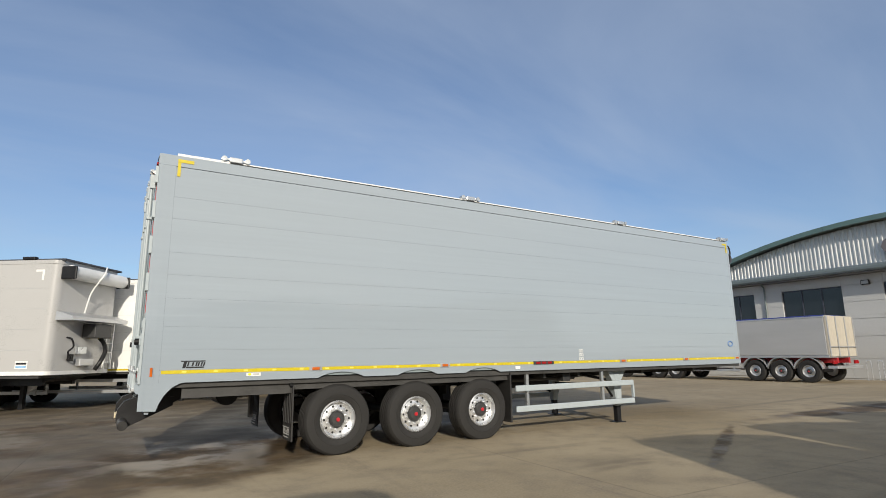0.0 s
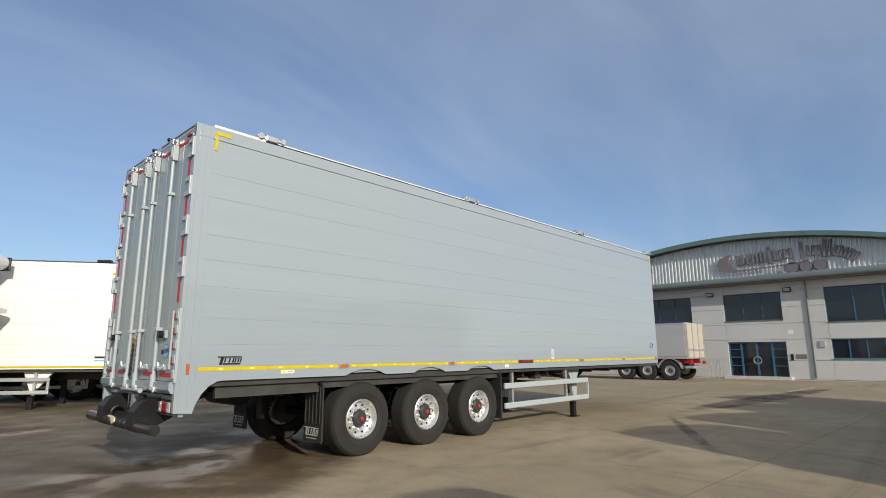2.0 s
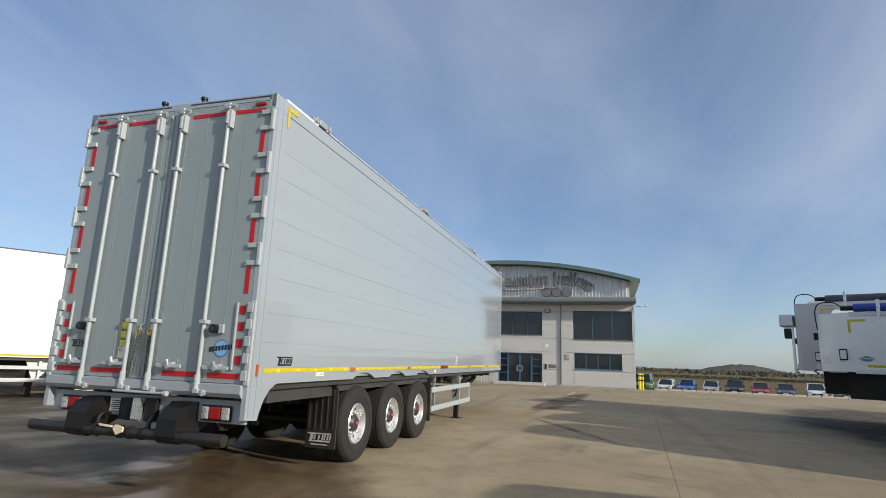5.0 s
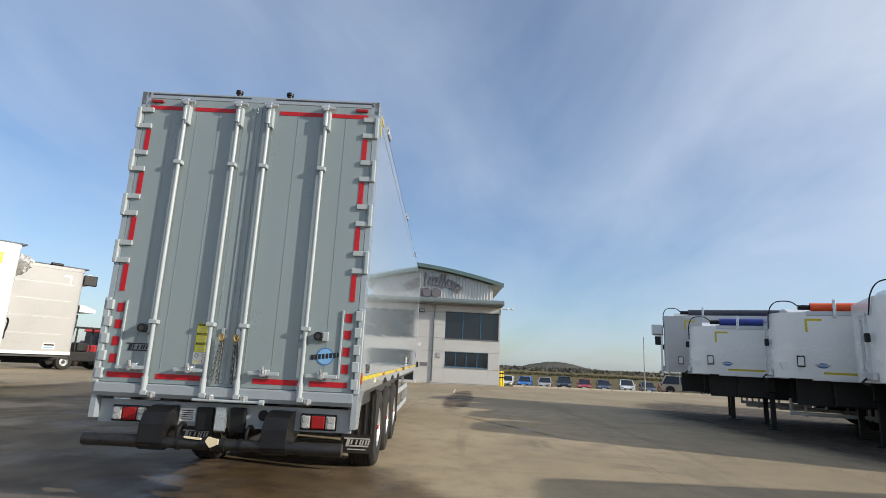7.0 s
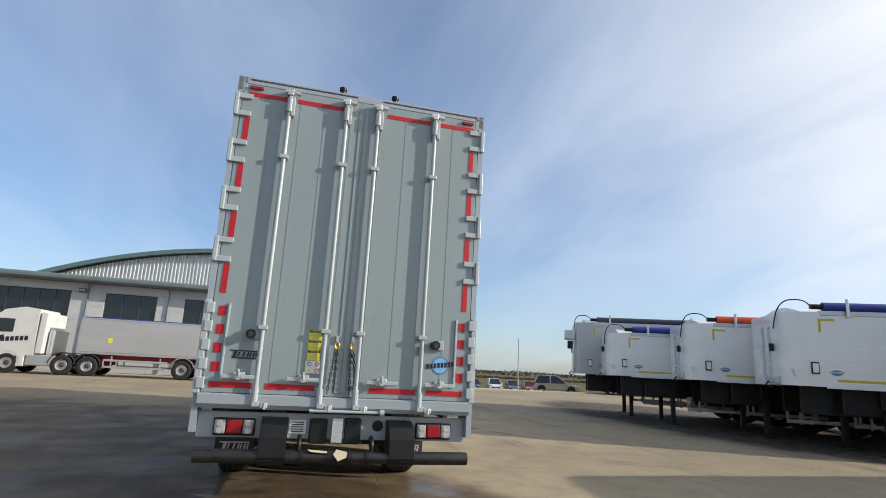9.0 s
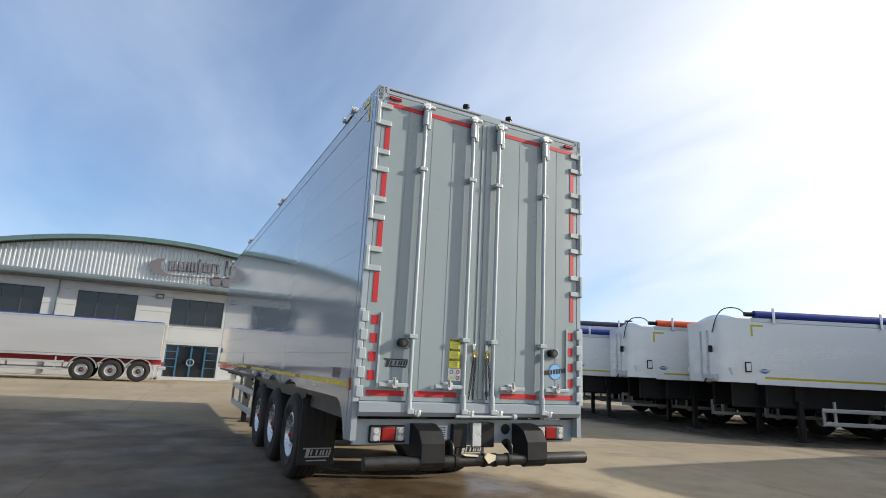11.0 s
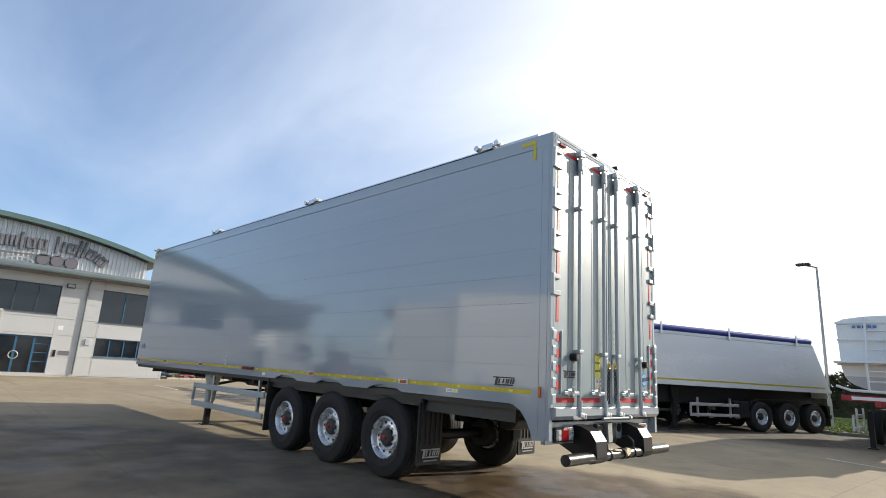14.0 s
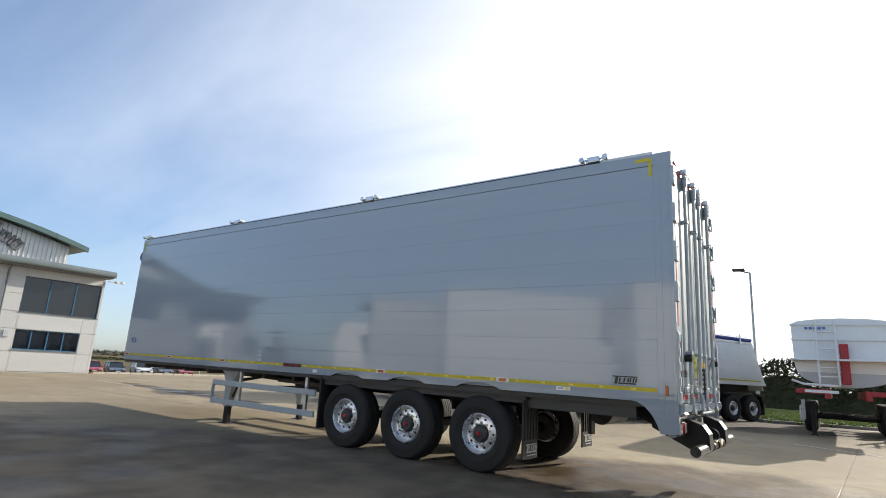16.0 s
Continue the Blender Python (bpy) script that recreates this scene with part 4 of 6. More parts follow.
SOFFIT = material("dark_soffit", (0.2, 0.2, 0.2), 0.6, var=0.1)
FRAME_BLUE = material("blue_window_frame", (0.03, 0.12, 0.22), 0.4, var=0.1)
SIGN_GREY = material("grey_sign_face", (0.16, 0.145, 0.155), 0.45, var=0.06)
SIGN_DARK = material("dark_sign_edge", (0.05, 0.055, 0.075), 0.45, var=0.06)
BX = 32.94
GX = 38.71
YS, YN = -6.24, 18.9
BZ = 0.15


def arch_z(y):
    return 9.2 - 0.0138 * (y - 3.73) ** 2


def building():
    b = thing("office_building", "two-storey grey-clad office with a curved green-edged roof and dark windows", "building")
    opens = [(-2.42, -5.426, 1.154, 2.184, 4), (-2.364, -6.11, 3.08, 4.963, 3), (2.7, -0.327, 3.297, 4.885, 3), (7.66, 4.578, 3.297, 4.885, 3), (12.25, 9.28, 3.297, 4.885, 3), (18.4, 14.15, 3.297, 4.885, 5),
             (2.664, -0.328, BZ - 0.1, 2.083, 0)]
    ys = sorted({YS, YN, *[o[0] for o in opens], *[o[1] for o in opens]})
    zs = sorted({BZ - 0.2, 5.39, *[o[2] for o in opens], *[o[3] for o in opens]})

    def is_open(y, z):
        return any(o[1] < y < o[0] and o[2] < z < o[3] for o in opens)
    bm = bmesh.new()
    for y0, y1 in zip(ys, ys[1:]):
        for z0, z1 in zip(zs, zs[1:]):
            if not is_open((y0 + y1) / 2, (z0 + z1) / 2):
                box(bm, BX + 0.03, BX + 0.3, y0, y1, z0, z1)
    bmesh.ops.remove_doubles(bm, verts=bm.verts, dist=0.001)
    part("front_wall", bm, CLAD, b)
    # horizontal cladding panels with open joints
    jz = [BZ - 0.1, 1.05, 2.2, 3.1, 4.0, 4.9, 5.39]
    for y0, y1 in zip(ys, ys[1:]):
        for z0, z1 in zip(jz, jz[1:]):
            cuts = sorted({z0, z1, *[z for z in zs if z0 < z < z1]})
            for c0, c1 in zip(cuts, cuts[1:]):
                if is_open((y0 + y1) / 2, (c0 + c1) / 2):
                    continue
                lo = c0 + (0.009 if c0 == z0 else 0)
                hi = c1 - (0.009 if c1 == z1 else 0)
                part("cladding_panel", abox(BX, BX + 0.028, y0 + 0.004, y1 - 0.004, lo, hi, bev=0.004), CLAD, b)
    for yb, ya, z0, z1, n in opens:
        if n == 0:
            continue
        w = new("window")
        w.parent = b
        part("pane", abox(BX + 0.13, BX + 0.15, ya, yb, z0, z1), GLASS_DK, w)
        # black sheet stands in for the shade of the room
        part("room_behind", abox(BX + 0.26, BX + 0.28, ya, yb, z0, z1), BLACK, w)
        for k in range(n + 1):
            y = ya + (yb - ya) * k / n
            part("mullion", abox(BX + 0.09, BX + 0.129, max(ya, y - 0.03), min(yb, y + 0.03), z0, z1), FRAME_BLUE if n == 4 or ya < -5 or yb < -2 else SIGN_DARK, w)
        for z in (z0, z1 - 0.05):
            part("frame_rail", abox(BX + 0.085, BX + 0.128, ya, yb, z, z + 0.05), FRAME_BLUE if n == 4 else SIGN_DARK, w)
        part("sill", abox(BX - 0.04, BX + 0.08, ya - 0.03, yb + 0.03, z0 - 0.04, z0 - 0.002), EAVE, w)
    # a corner window goes round the south end
    cw = new("window")
    cw.parent = b
    part("pane", abox(BX + 0.35, BX + 3.2, YS - 0.012, YS - 0.004, 3.08, 4.963), GLASS_DK, cw)
    for k in range(3):
        x = BX + 0.3 + k * 1.42
        part("mullion", abox(x, x + 0.06, YS - 0.03, YS - 0.013, 3.08, 4.963), FRAME_BLUE, cw)
    # entrance
    e = new("entrance")
    e.parent = b
    ya, yb = -0.328, 2.664
    part("glazing", abox(BX + 0.18, BX + 0.2, ya, yb, BZ, 2.083), GLASS_DK, e)
    # another black sheet, for the unlit lobby behind the glass
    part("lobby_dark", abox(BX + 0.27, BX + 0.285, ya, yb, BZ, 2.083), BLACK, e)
    for y in (ya, 0.35, 1.14, 1.94, yb - 0.07):
        part("mullion", abox(BX + 0.12, BX + 0.179, y, y + (0.1 if 0.3 < y < 2 else 0.06), BZ, 2.083), FRAME_BLUE, e)
    part("head_rail", abox(BX + 0.115, BX + 0.178, ya, yb, 2.003, 2.083), FRAME_BLUE, e)
    for z in (0.72, 1.2, 1.65):
        for y0, y1 in ((ya + 0.06, 0.35), (2.04, yb - 0.07)):
            part("transom", abox(BX + 0.13, BX + 0.178, y0, y1, z, z + 0.05), FRAME_BLUE, e)
    bm = bmesh.new()
    pipe(bm, [(BX + 0.1, 1.19 + 0.2 * math.cos(a), 1.05 + 0.2 * math.sin(a)) for a in [math.tau * i / 24 for i in range(25)]], 0.022, 8)
    part("ring_handle", bm, ALU, e, "round polished pull handle", smooth=True)
    part("step", abox(BX - 0.6, BX + 0.02, ya - 0.2, yb + 0.2, BZ - 0.2, BZ + 0.02, bev=0.01), CLAD, e)
    # walls behind, so that the block is solid
    part("south_wall", abox(BX + 0.301, BX + 22, YS, YS + 0.3, BZ - 0.2, 5.44), CLAD, b)
    part("south_upper_wall", abox(GX + 0.501, BX + 22, YS + 0.002, YS + 0.3, 5.442, 7.9), CORR, b)
    part("north_wall", abox(BX + 0.301, BX + 22, YN - 0.3, YN, BZ - 0.2, 5.44), CLAD, b)
    part("rear_wall", abox(BX + 21.7, BX + 22, YS + 0.3, YN - 0.3, BZ - 0.2, 5.44), CLAD, b)
    for z in (1.05, 2.2, 3.1, 5.0):
        part("panel_joint", abox(BX + 0.31, BX + 22, YS - 0.006, YS + 0.002, z - 0.008, z + 0.008), SIGN_DARK, b)
    part("flat_roof", abox(BX + 0.36, GX + 0.07, YS, YN, 5.45, 5.7), EAVE, b)
    # eave: a rounded grey nose along the front, with its soffit
    bm = bmesh.new()
    nose = [(BX - 0.95, 5.45), (BX - 0.99, 5.53), (BX - 0.99, 5.65), (BX - 0.93, 5.75), (BX - 0.8, 5.80), (BX + 0.35, 5.87), (BX + 0.35, 5.45)]
    prism(bm, nose, YS - 0.12, YN + 0.5)
    part("eave", bm, EAVE, b, "rounded grey eave running along the front")
    part("soffit", abox(BX - 0.78, BX + 0.29, YS - 0.05, YN + 0.4, 5.391, 5.445), SOFFIT, b)
    # profiled gable
    bm = bmesh.new()
    y = YS + 0.1
    pts = []
    while y < 18.6:
        for dy, dx in ((0, 0), (0.1, 0), (0.13, -0.05), (0.2, -0.05), (0.23, 0)):
            pts.append((y + dy, GX + 0.2 + dx))
        y += 0.25
    lo = [bm.verts.new((px, py, 5.71)) for py, px in pts]
    hi = [bm.verts.new((px, py, arch_z(py) - 0.05)) for py, px in pts]
    for i in range(len(pts) - 1):
        bm.faces.new((lo[i], lo[i + 1], hi[i + 1], hi[i]))
    part("gable_sheet", bm, CORR, b, "silver profiled sheeting in the gable")
    bm = bmesh.new()
    n = 24
    prism(bm, [(YS + 0.1 + 25.0 * i / n, arch_z(YS + 0.1 + 25.0 * i / n) - 0.06) for i in range(n + 1)] + [(YS + 25.1, 5.5), (YS + 0.1, 5.5)], GX + 0.26, GX + 0.5, "yz")
    part("gable_backing", bm, CLAD, b)
    # arched roof with a deep painted edge
    bm = bmesh.new()
    n = 40
    y0, y1 = YS - 0.75, 19.9
    top = [(y0 + (y1 - y0) * i / n) for i in range(n + 1)]
    prism(bm, [(y, arch_z(y) + 0.28) for y in top] + [(y, arch_z(y) - 0.02) for y in top[::-1]], GX - 0.6, GX - 0.38, "yz")
    part("roof_edge", bm, ROOF_GREEN, b, "curved grey-green roof edge")
    bm = bmesh.new()
    prism(bm, [(y, arch_z(y) + 0.24) for y in top] + [(y, arch_z(y) + 0.06) for y in top[::-1]], GX - 0.38, BX + 22.3, "yz")
    part("roof", bm, EAVE, b, smooth=False)
    for k in range(6):
        y = YS + 1.2 + k * 4.1
        part("roof_edge_joint", abox(GX - 0.606, GX - 0.59, y, y + 0.02, arch_z(y) + 0.0, arch_z(y) + 0.27), SIGN_DARK, b)
    # lettering with a swoosh, three discs
    sign = new("wall_sign")
    sign.parent = b
    sx = GX
    sign.location, sign.scale = (0, 0.53, -0.236), (1, 1.16, 1.16)
    # the name as plain upright blocks
    x_h = 0.34
    for yy, zz, tall, kind, rot in ((2.15, 6.9, 0, "o", 4), (1.62, 6.92, 0, "o", 3), (1.05, 6.95, 0, "w", 3), (0.62, 7.02, 1, "l", 2), (0.2, 6.98, 0, "o", 2), (-0.32, 7.0, 0, "o", 1),
                                    (-0.98, 7.12, 1, "l", 0), (-1.28, 7.04, 0, "l", -2), (-1.68, 7.03, 0, "o", -4), (-2.06, 7.08, 1, "l", -7), (-2.3, 7.07, 1, "l", -11),
                                    (-2.66, 6.88, 0, "o", -18), (-3.0, 6.74, 0, "l", -26), (-3.27, 6.55, 0, "o", -38)):
        bars = {"o": (-0.145, 0.145), "w": (-0.2, 0.0, 0.2), "l": (0.0,)}[kind]
        m = pose(sx, yy, zz, 90, 0, -90) @ pose(0, 0, 0, 0, 0, rot)
        hz = x_h * (1.35 if tall else 0.82)
        for grow, d0, d1, mt in ((0.022, -0.02, 0.02, SIGN_DARK), (0.0, 0.021, 0.05, SIGN_GREY)):
            bm = bmesh.new()
            for b0 in bars:
                box(bm, b0 - 0.05 - grow, b0 + 0.05 + grow, -hz - grow, hz + grow, d0, d1, bev=0.015)
            if kind == "o":
                box(bm, -0.1, 0.1, hz - 0.09, hz, d0, d1 - 0.003)
                box(bm, -0.1, 0.1, -hz, -hz + 0.09, d0, d1 - 0.003)
            part("sign_block", bm, mt, sign).matrix_basis = m
    swoosh = [(2.62, 7.28), (3.0, 7.24), (3.35, 7.02), (3.46, 6.72), (3.36, 6.46), (3.05, 6.28), (2.5, 6.2), (0.5, 6.3), (-1.2, 6.45), (-1.2, 6.5), (0.5, 6.38), (2.2, 6.34), (2.6, 6.44), (2.78, 6.66), (2.8, 6.95)]
    part("swoosh", aprism(swoosh, sx - 0.06, sx, "yz"), SIGN_GREY, sign)
    for y in (-0.475, -1.127, -1.79):
        bm = bmesh.new()
        rod(bm, (sx - 0.06, y, 6.195), (sx + 0.05, y, 6.195), 0.295, 26)
        part("disc", bm, SIGN_GREY, sign)
        bm = bmesh.new()
        rod(bm, (sx - 0.03, y, 6.195), (sx + 0.06, y, 6.195), 0.325, 26)
        part("disc_edge", bm, SIGN_DARK, sign)
    part("sign_arc", aprism([(0.5 + 0.62 * math.cos(radians(a)), 5.93 + 0.26 * math.sin(radians(a))) for a in range(0, 181, 15)] + [(0.5 + 0.56 * math.cos(radians(a)), 5.93 + 0.2 * math.sin(radians(a))) for a in range(180, -1, -15)], sx - 0.02, sx + 0.02, "yz"), CORR, sign)
    # wall fittings
    for y in (-1.58, 8.6, 13.2):
        bm = bmesh.new()
        rod(bm, (BX - 0.06, y, BZ), (BX - 0.06, y, 5.2), 0.045, 10)
        rod(bm, (BX - 0.06, y, 5.2), (BX - 0.35, y, 5.41), 0.045, 10)
        part("downpipe", bm, EAVE, b, smooth=True)
    for y in (-0.7, 3.4, 13.5):
        fl = part("floodlight", abox(BX - 0.22, BX - 0.05, y - 0.2, y + 0.2, 4.82, 5.06, bev=0.03), BLACK, b)
        part("lamp_glass", abox(BX - 0.235, BX - 0.219, y - 0.16, y + 0.16, 4.85, 5.02), CLEAR_LENS, fl)
    part("wall_vent", abox(BX - 0.06, BX - 0.001, -2.15, -1.9, 1.75, 2.1, bev=0.01), ALU_DULL, b)
    part("plaque", abox(BX - 0.02, BX - 0.001, -1.25, -0.75, 1.15, 1.38), SIGN_GREY, b)
    part("intercom", abox(BX - 0.03, BX - 0.001, -0.62, -0.5, 1.05, 1.4), BLACK, b)
    part("wall_patch", abox(BX - 0.008, BX - 0.001, -0.75, -0.5, 2.5, 2.72), DECAL_W, b)
    cam_ = new("cctv_bracket")
    cam_.parent = b
    bm = bmesh.new()
    rod(bm, (BX - 0.05, YS - 0.1, 5.3), (BX - 0.3, YS - 0.75, 5.3), 0.03, 8)
    part("arm", bm, DECAL_W, cam_)
    part("camera_body", abox(BX - 0.45, BX - 0.1, YS - 0.85, YS - 0.7, 5.24, 5.36, bev=0.02), DECAL_W, cam_)
    part("camera_body", abox(BX - 0.5, BX - 0.2, YS - 0.5, YS - 0.36, 5.22, 5.34, bev=0.02), DECAL_W, cam_)
    return b


building()


# ---- parked trailers ----
def put(ob, x, y, heading):
    ob.matrix_world = pose(x, y, ground_z(x, y), 0, 0, heading)
    return ob


def running_gear(tr, axles, hub=HUBRED, rim=ALU, guard=None, legs=None, chassis=CHASSIS, r=0.5, bolts=False):
    for cx in axles:
        bm = bmesh.new()
        rod(bm, (cx, -0.95, r), (cx, 0.95, r), 0.075, 10)
        part("axle", bm, BLACK, tr)
        for s in (-1, 1):
            wheel_meshes(tr, s, r, 0.36, hub, rim, (cx, s * 1.05, r), bolts=bolts)
    for s in (-1, 1):
        if guard:
            g = new("side_guard")
            g.parent = tr
            a, b = guard
            for z in (0.45, 0.78):
                part("guard_rail", abox(a, b, *sorted((s * 1.19, s * 1.23)), z, z + 0.1, bev=0.01), ALU_DULL, g)
            part("guard_end", abox(b - 0.06, b, *sorted((s * 1.185, s * 1.235)), 0.551, 0.779), ALU_DULL, g)
            for x in (a + 0.3, b - 0.4):
                part("guard_post", abox(x, x + 0.06, *sorted((s * 1.14, s * 1.188)), 0.42, 1.05), ALU_DULL, g)
        if legs:
            part("landing_leg", abox(legs, legs + 0.13, *sorted((s * 0.85, s * 0.98)), 0.03, 1.0, bev=0.01), BLACK, tr)
            part("landing_foot", abox(legs - 0.1, legs + 0.23, *sorted((s * 0.8, s * 1.03)), -0.02, 0.03, bev=0.008), BLACK, tr)


def rounded_plan(x0, x1, half, r, n=5):
    """Plan outline, square at x0 and rounded at x1."""
    pts = [(x0, -half), (x1 - r, -half)]
    pts += [(x1 - r + r * math.sin(radians(a)), -half + r - r * math.cos(radians(a))) for a in [90 * i / n for i in range(1, n + 1)]]
    pts += [(x1 - r + r * math.cos(radians(a)), half - r + r * math.sin(radians(a))) for a in [90 * i / n for i in range(0, n + 1)]]
    pts += [(x0, half)]
    return pts


def box_trailer(front, heading, mat, label, bag="tube", mark=DECAL_W, stripe=None, length=12.8, top=3.98, badge=None):
    tr = thing("parked_trailer", label, "trailer", "trailers parked in a row")
    L = length
    dx, dy = math.cos(radians(heading)), math.sin(radians(heading))
    put(tr, front[0] - dx * L, front[1] - dy * L, heading)
    part("body", aprism(rounded_plan(0, L, 1.26, 0.22), 1.2, top, "xy"), mat, tr, smooth=True)
    part("lower_rail", aprism(rounded_plan(0, L + 0.01, 1.272, 0.22), 1.1, 1.2, "xy"), DECAL_W, tr)
    part("top_rail", aprism(rounded_plan(0, L + 0.01, 1.27, 0.22), top - 0.1, top + 0.002, "xy"), mat, tr)
    part("roof_sheet", abox(0.1, L + 0.1, -1.2, 1.2, top + 0.003, top + 0.05, bev=0.012), DARK_SHEET, tr)
    for s in (-1, 1):
        y0, y1 = sorted((s * 1.262, s * 1.2655))
        part("corner_mark", abox(L - 0.65, L - 0.4, y0, y1, top - 0.32, top - 0.26), mark, tr)
        part("corner_mark", abox(L - 0.46, L - 0.4, y0, y1, top - 0.55, top - 0.321), mark, tr)
        if stripe:
            part("side_stripe", abox(0.2, L - 0.35, *sorted((s * 1.273, s * 1.276)), 1.13, 1.18), stripe, tr)
        for z in (1.75, 2.3, 2.85, 3.4):
            part("panel_joint", abox(0.05, L - 0.25, *sorted((s * 1.259, s * 1.2615)), z, z + 0.006), ALU_DULL, tr)
        lab = part("side_label", abox(L - 0.9, L - 0.55, *sorted((s * 1.261, s * 1.265)), 1.27, 1.47), DECAL_W, tr)
        part("label_bar", abox(L - 0.87, L - 0.58, *sorted((s * 1.265, s * 1.267)), 1.3, 1.34), DECAL_B2, lab)
        part("label_bar", abox(L - 0.87, L - 0.58, *sorted((s * 1.265, s * 1.267)), 1.38, 1.43), DECAL, lab)
        for cx in (L - 0.9, L - 4.5):
            part("sheet_clamp", abox(cx - 0.18, cx + 0.18, *sorted((s * 1.15, s * 1.29)), top + 0.02, top + 0.1, bev=0.02), BLACK, tr)
        if badge:
            bm = bmesh.new()
            prism(bm, [(L - 0.7 + 0.14 * math.cos(a), 1.42 + 0.07 * math.sin(a)) for a in [math.tau * i / 16 for i in range(16)]], *sorted((s * 1.2655, s * 1.268)))
            part("oval_badge", bm, badge, tr)
    # gear on the front bulkhead
    x = L + 0.012
    bm = bmesh.new()
    if bag == "tube":
        rod(bm, (x + 0.2, -1.1, top - 0.32), (x + 0.2, 1.1, top - 0.32), 0.19, 18)
        part("sheet_bag", bm, DECAL_W, tr, "clear plastic-wrapped sheet roll", smooth=True)
        for s in (-1, 1):
            part("bag_bracket", abox(x - 0.02, x + 0.42, *sorted((s * 1.11, s * 1.17)), top - 0.52, top - 0.16, bev=0.03), BLACK, tr)
    else:
        bmesh.ops.create_icosphere(bm, subdivisions=4, radius=1.0)
        for v in bm.verts:
            n = noise.noise(v.co * 2.6) * 0.3 + noise.noise(v.co * 6.5) * 0.14
            v.co = Vector((v.co.x * 0.22, v.co.y * 1.05, v.co.z * 0.3)) * (1 + n) + Vector((x + 0.24, 0, top - 0.42))
        part("sheet_bag", bm, DECAL_W, tr, "crumpled white plastic over the sheet roll", smooth=True)
    if bag == "tube":
        part("catwalk", aprism([(x, 2.55), (x + 0.5, 2.55), (x + 0.5, 2.65), (x + 0.1, 2.78), (x, 2.78)], -1.2, 1.1), ALU_DULL, tr)
        part("motor_box", abox(x, x + 0.42, -0.15, 0.55, 2.1, 2.5, bev=0.03), HUBDARK, tr)
        bm = bmesh.new()
        pipe(bm, [(x + 0.2, 0.35, 2.1), (x + 0.24, 0.5, 1.95), (x + 0.26, 0.55, 1.7), (x + 0.2, 0.45, 1.4), (x + 0.1, 0.4, 1.2)], 0.06, 10)
        part("hose", bm, BLACK, tr, smooth=True)
        bm = bmesh.new()
        pipe(bm, [(x + 0.05, -0.2, 2.8), (x + 0.2, -0.2, 3.4), (x + 0.45, -0.1, 3.9), (x + 0.3, 0.2, top)], 0.022, 8)
        part("grab_rail", bm, DECAL_W, tr, smooth=True)
        ladder = new("ladder")
        ladder.parent = tr
        for y in (0.82, 1.12):
            part("stile", abox(x + 0.02, x + 0.07, y - 0.02, y + 0.02, 1.2, 2.75), DECAL_W, ladder)
        for k in range(5):
            part("rung", abox(x + 0.03, x + 0.06, 0.841, 1.099, 1.4 + k * 0.28, 1.43 + k * 0.28), DECAL_W, ladder)
    part("valve_panel", abox(x, x + 0.12, -0.35, -0.02, 1.65, 1.85, bev=0.015), GALV, tr)
    part("document_box", abox(x, x + 0.07, -0.62, -0.45, 1.45, 1.65, bev=0.01), BLACK, tr)
    part("access_door", abox(x - 0.004, x + 0.02, 0.0 if bag != "tube" else -0.35, 0.45 if bag != "tube" else -0.05, 1.7, 2.7 if bag != "tube" else 1.62, bev=0.005), mat, tr)
    bm = bmesh.new()
    pipe(bm, [(x, -0.7, 2.1), (x + 0.14, -0.68, 2.05), (x + 0.16, -0.62, 1.85), (x + 0.1, -0.72, 1.7), (x + 0.12, -0.62, 1.55), (x, -0.6, 1.5)], 0.025, 8)
    part("air_line", bm, BLACK, tr, smooth=True)
    part("step_plate", abox(x, x + 0.16, -0.3, 0.25, 1.32, 1.52, bev=0.02), ALU_DULL, tr)
    part("floor_pan", abox(0.05, L - 0.25, -1.2, 1.2, 1.02, 1.099), CHASSIS, tr)
    part("skid_plate", aprism([(L - 3.0, 1.02), (L - 0.2, 1.02), (L - 0.6, 0.9), (L - 2.6, 0.85)], -0.6, 0.6), BLACK, tr)
    for s in (-1, 1):
        part("chassis_beam", abox(0.2, L - 0.6, *sorted((s * 0.5, s * 0.62)), 0.8, 1.02), BLACK, tr)
        part("leg_gusset", aprism([(L - 2.6, 1.02), (L - 1.9, 1.02), (L - 2.2, 0.62), (L - 2.4, 0.5)], *sorted((s * 0.99, s * 1.08))), DECAL_W, tr)
    running_gear(tr, (2.6, 3.9, 5.2), guard=(6.0, L - 1.9), legs=L - 2.5)
    return tr


ROW = -35.0
nx, ny = -math.sin(radians(ROW)), math.cos(radians(ROW))


def corner_front(cx, cy):
    return (cx + 1.26 * nx, cy + 1.26 * ny)


box_trailer(corner_front(-1.73, 8.7), ROW, WHITE_S, "silver-grey box trailer with sheet gear on its front bulkhead", "tube", DECAL_W, top=4.18)
box_trailer(corner_front(2.67, 9.06), ROW, WHITE, "bright white box trailer with a crumpled plastic bag up front", "bag", YELLOW, YELLOW)
box_trailer(corner_front(8.7, 9.05), ROW, WHITE, "white box trailer with yellow stripe and corner marks", "bag", YELLOW, YELLOW, badge=DECAL_B)
box_trailer(corner_front(13.2, 10.25), ROW, WHITE_S, "silver-grey box trailer with white corner marks and a label", "tube", DECAL_W)
box_trailer(corner_front(24.5, 19.5), ROW, WHITE, "white box trailer far down the parked row", "bag", YELLOW, None)
box_trailer(corner_front(29.5, 24.0), ROW, WHITE, "white box trailer at the far end of the row", "bag", YELLOW, None)


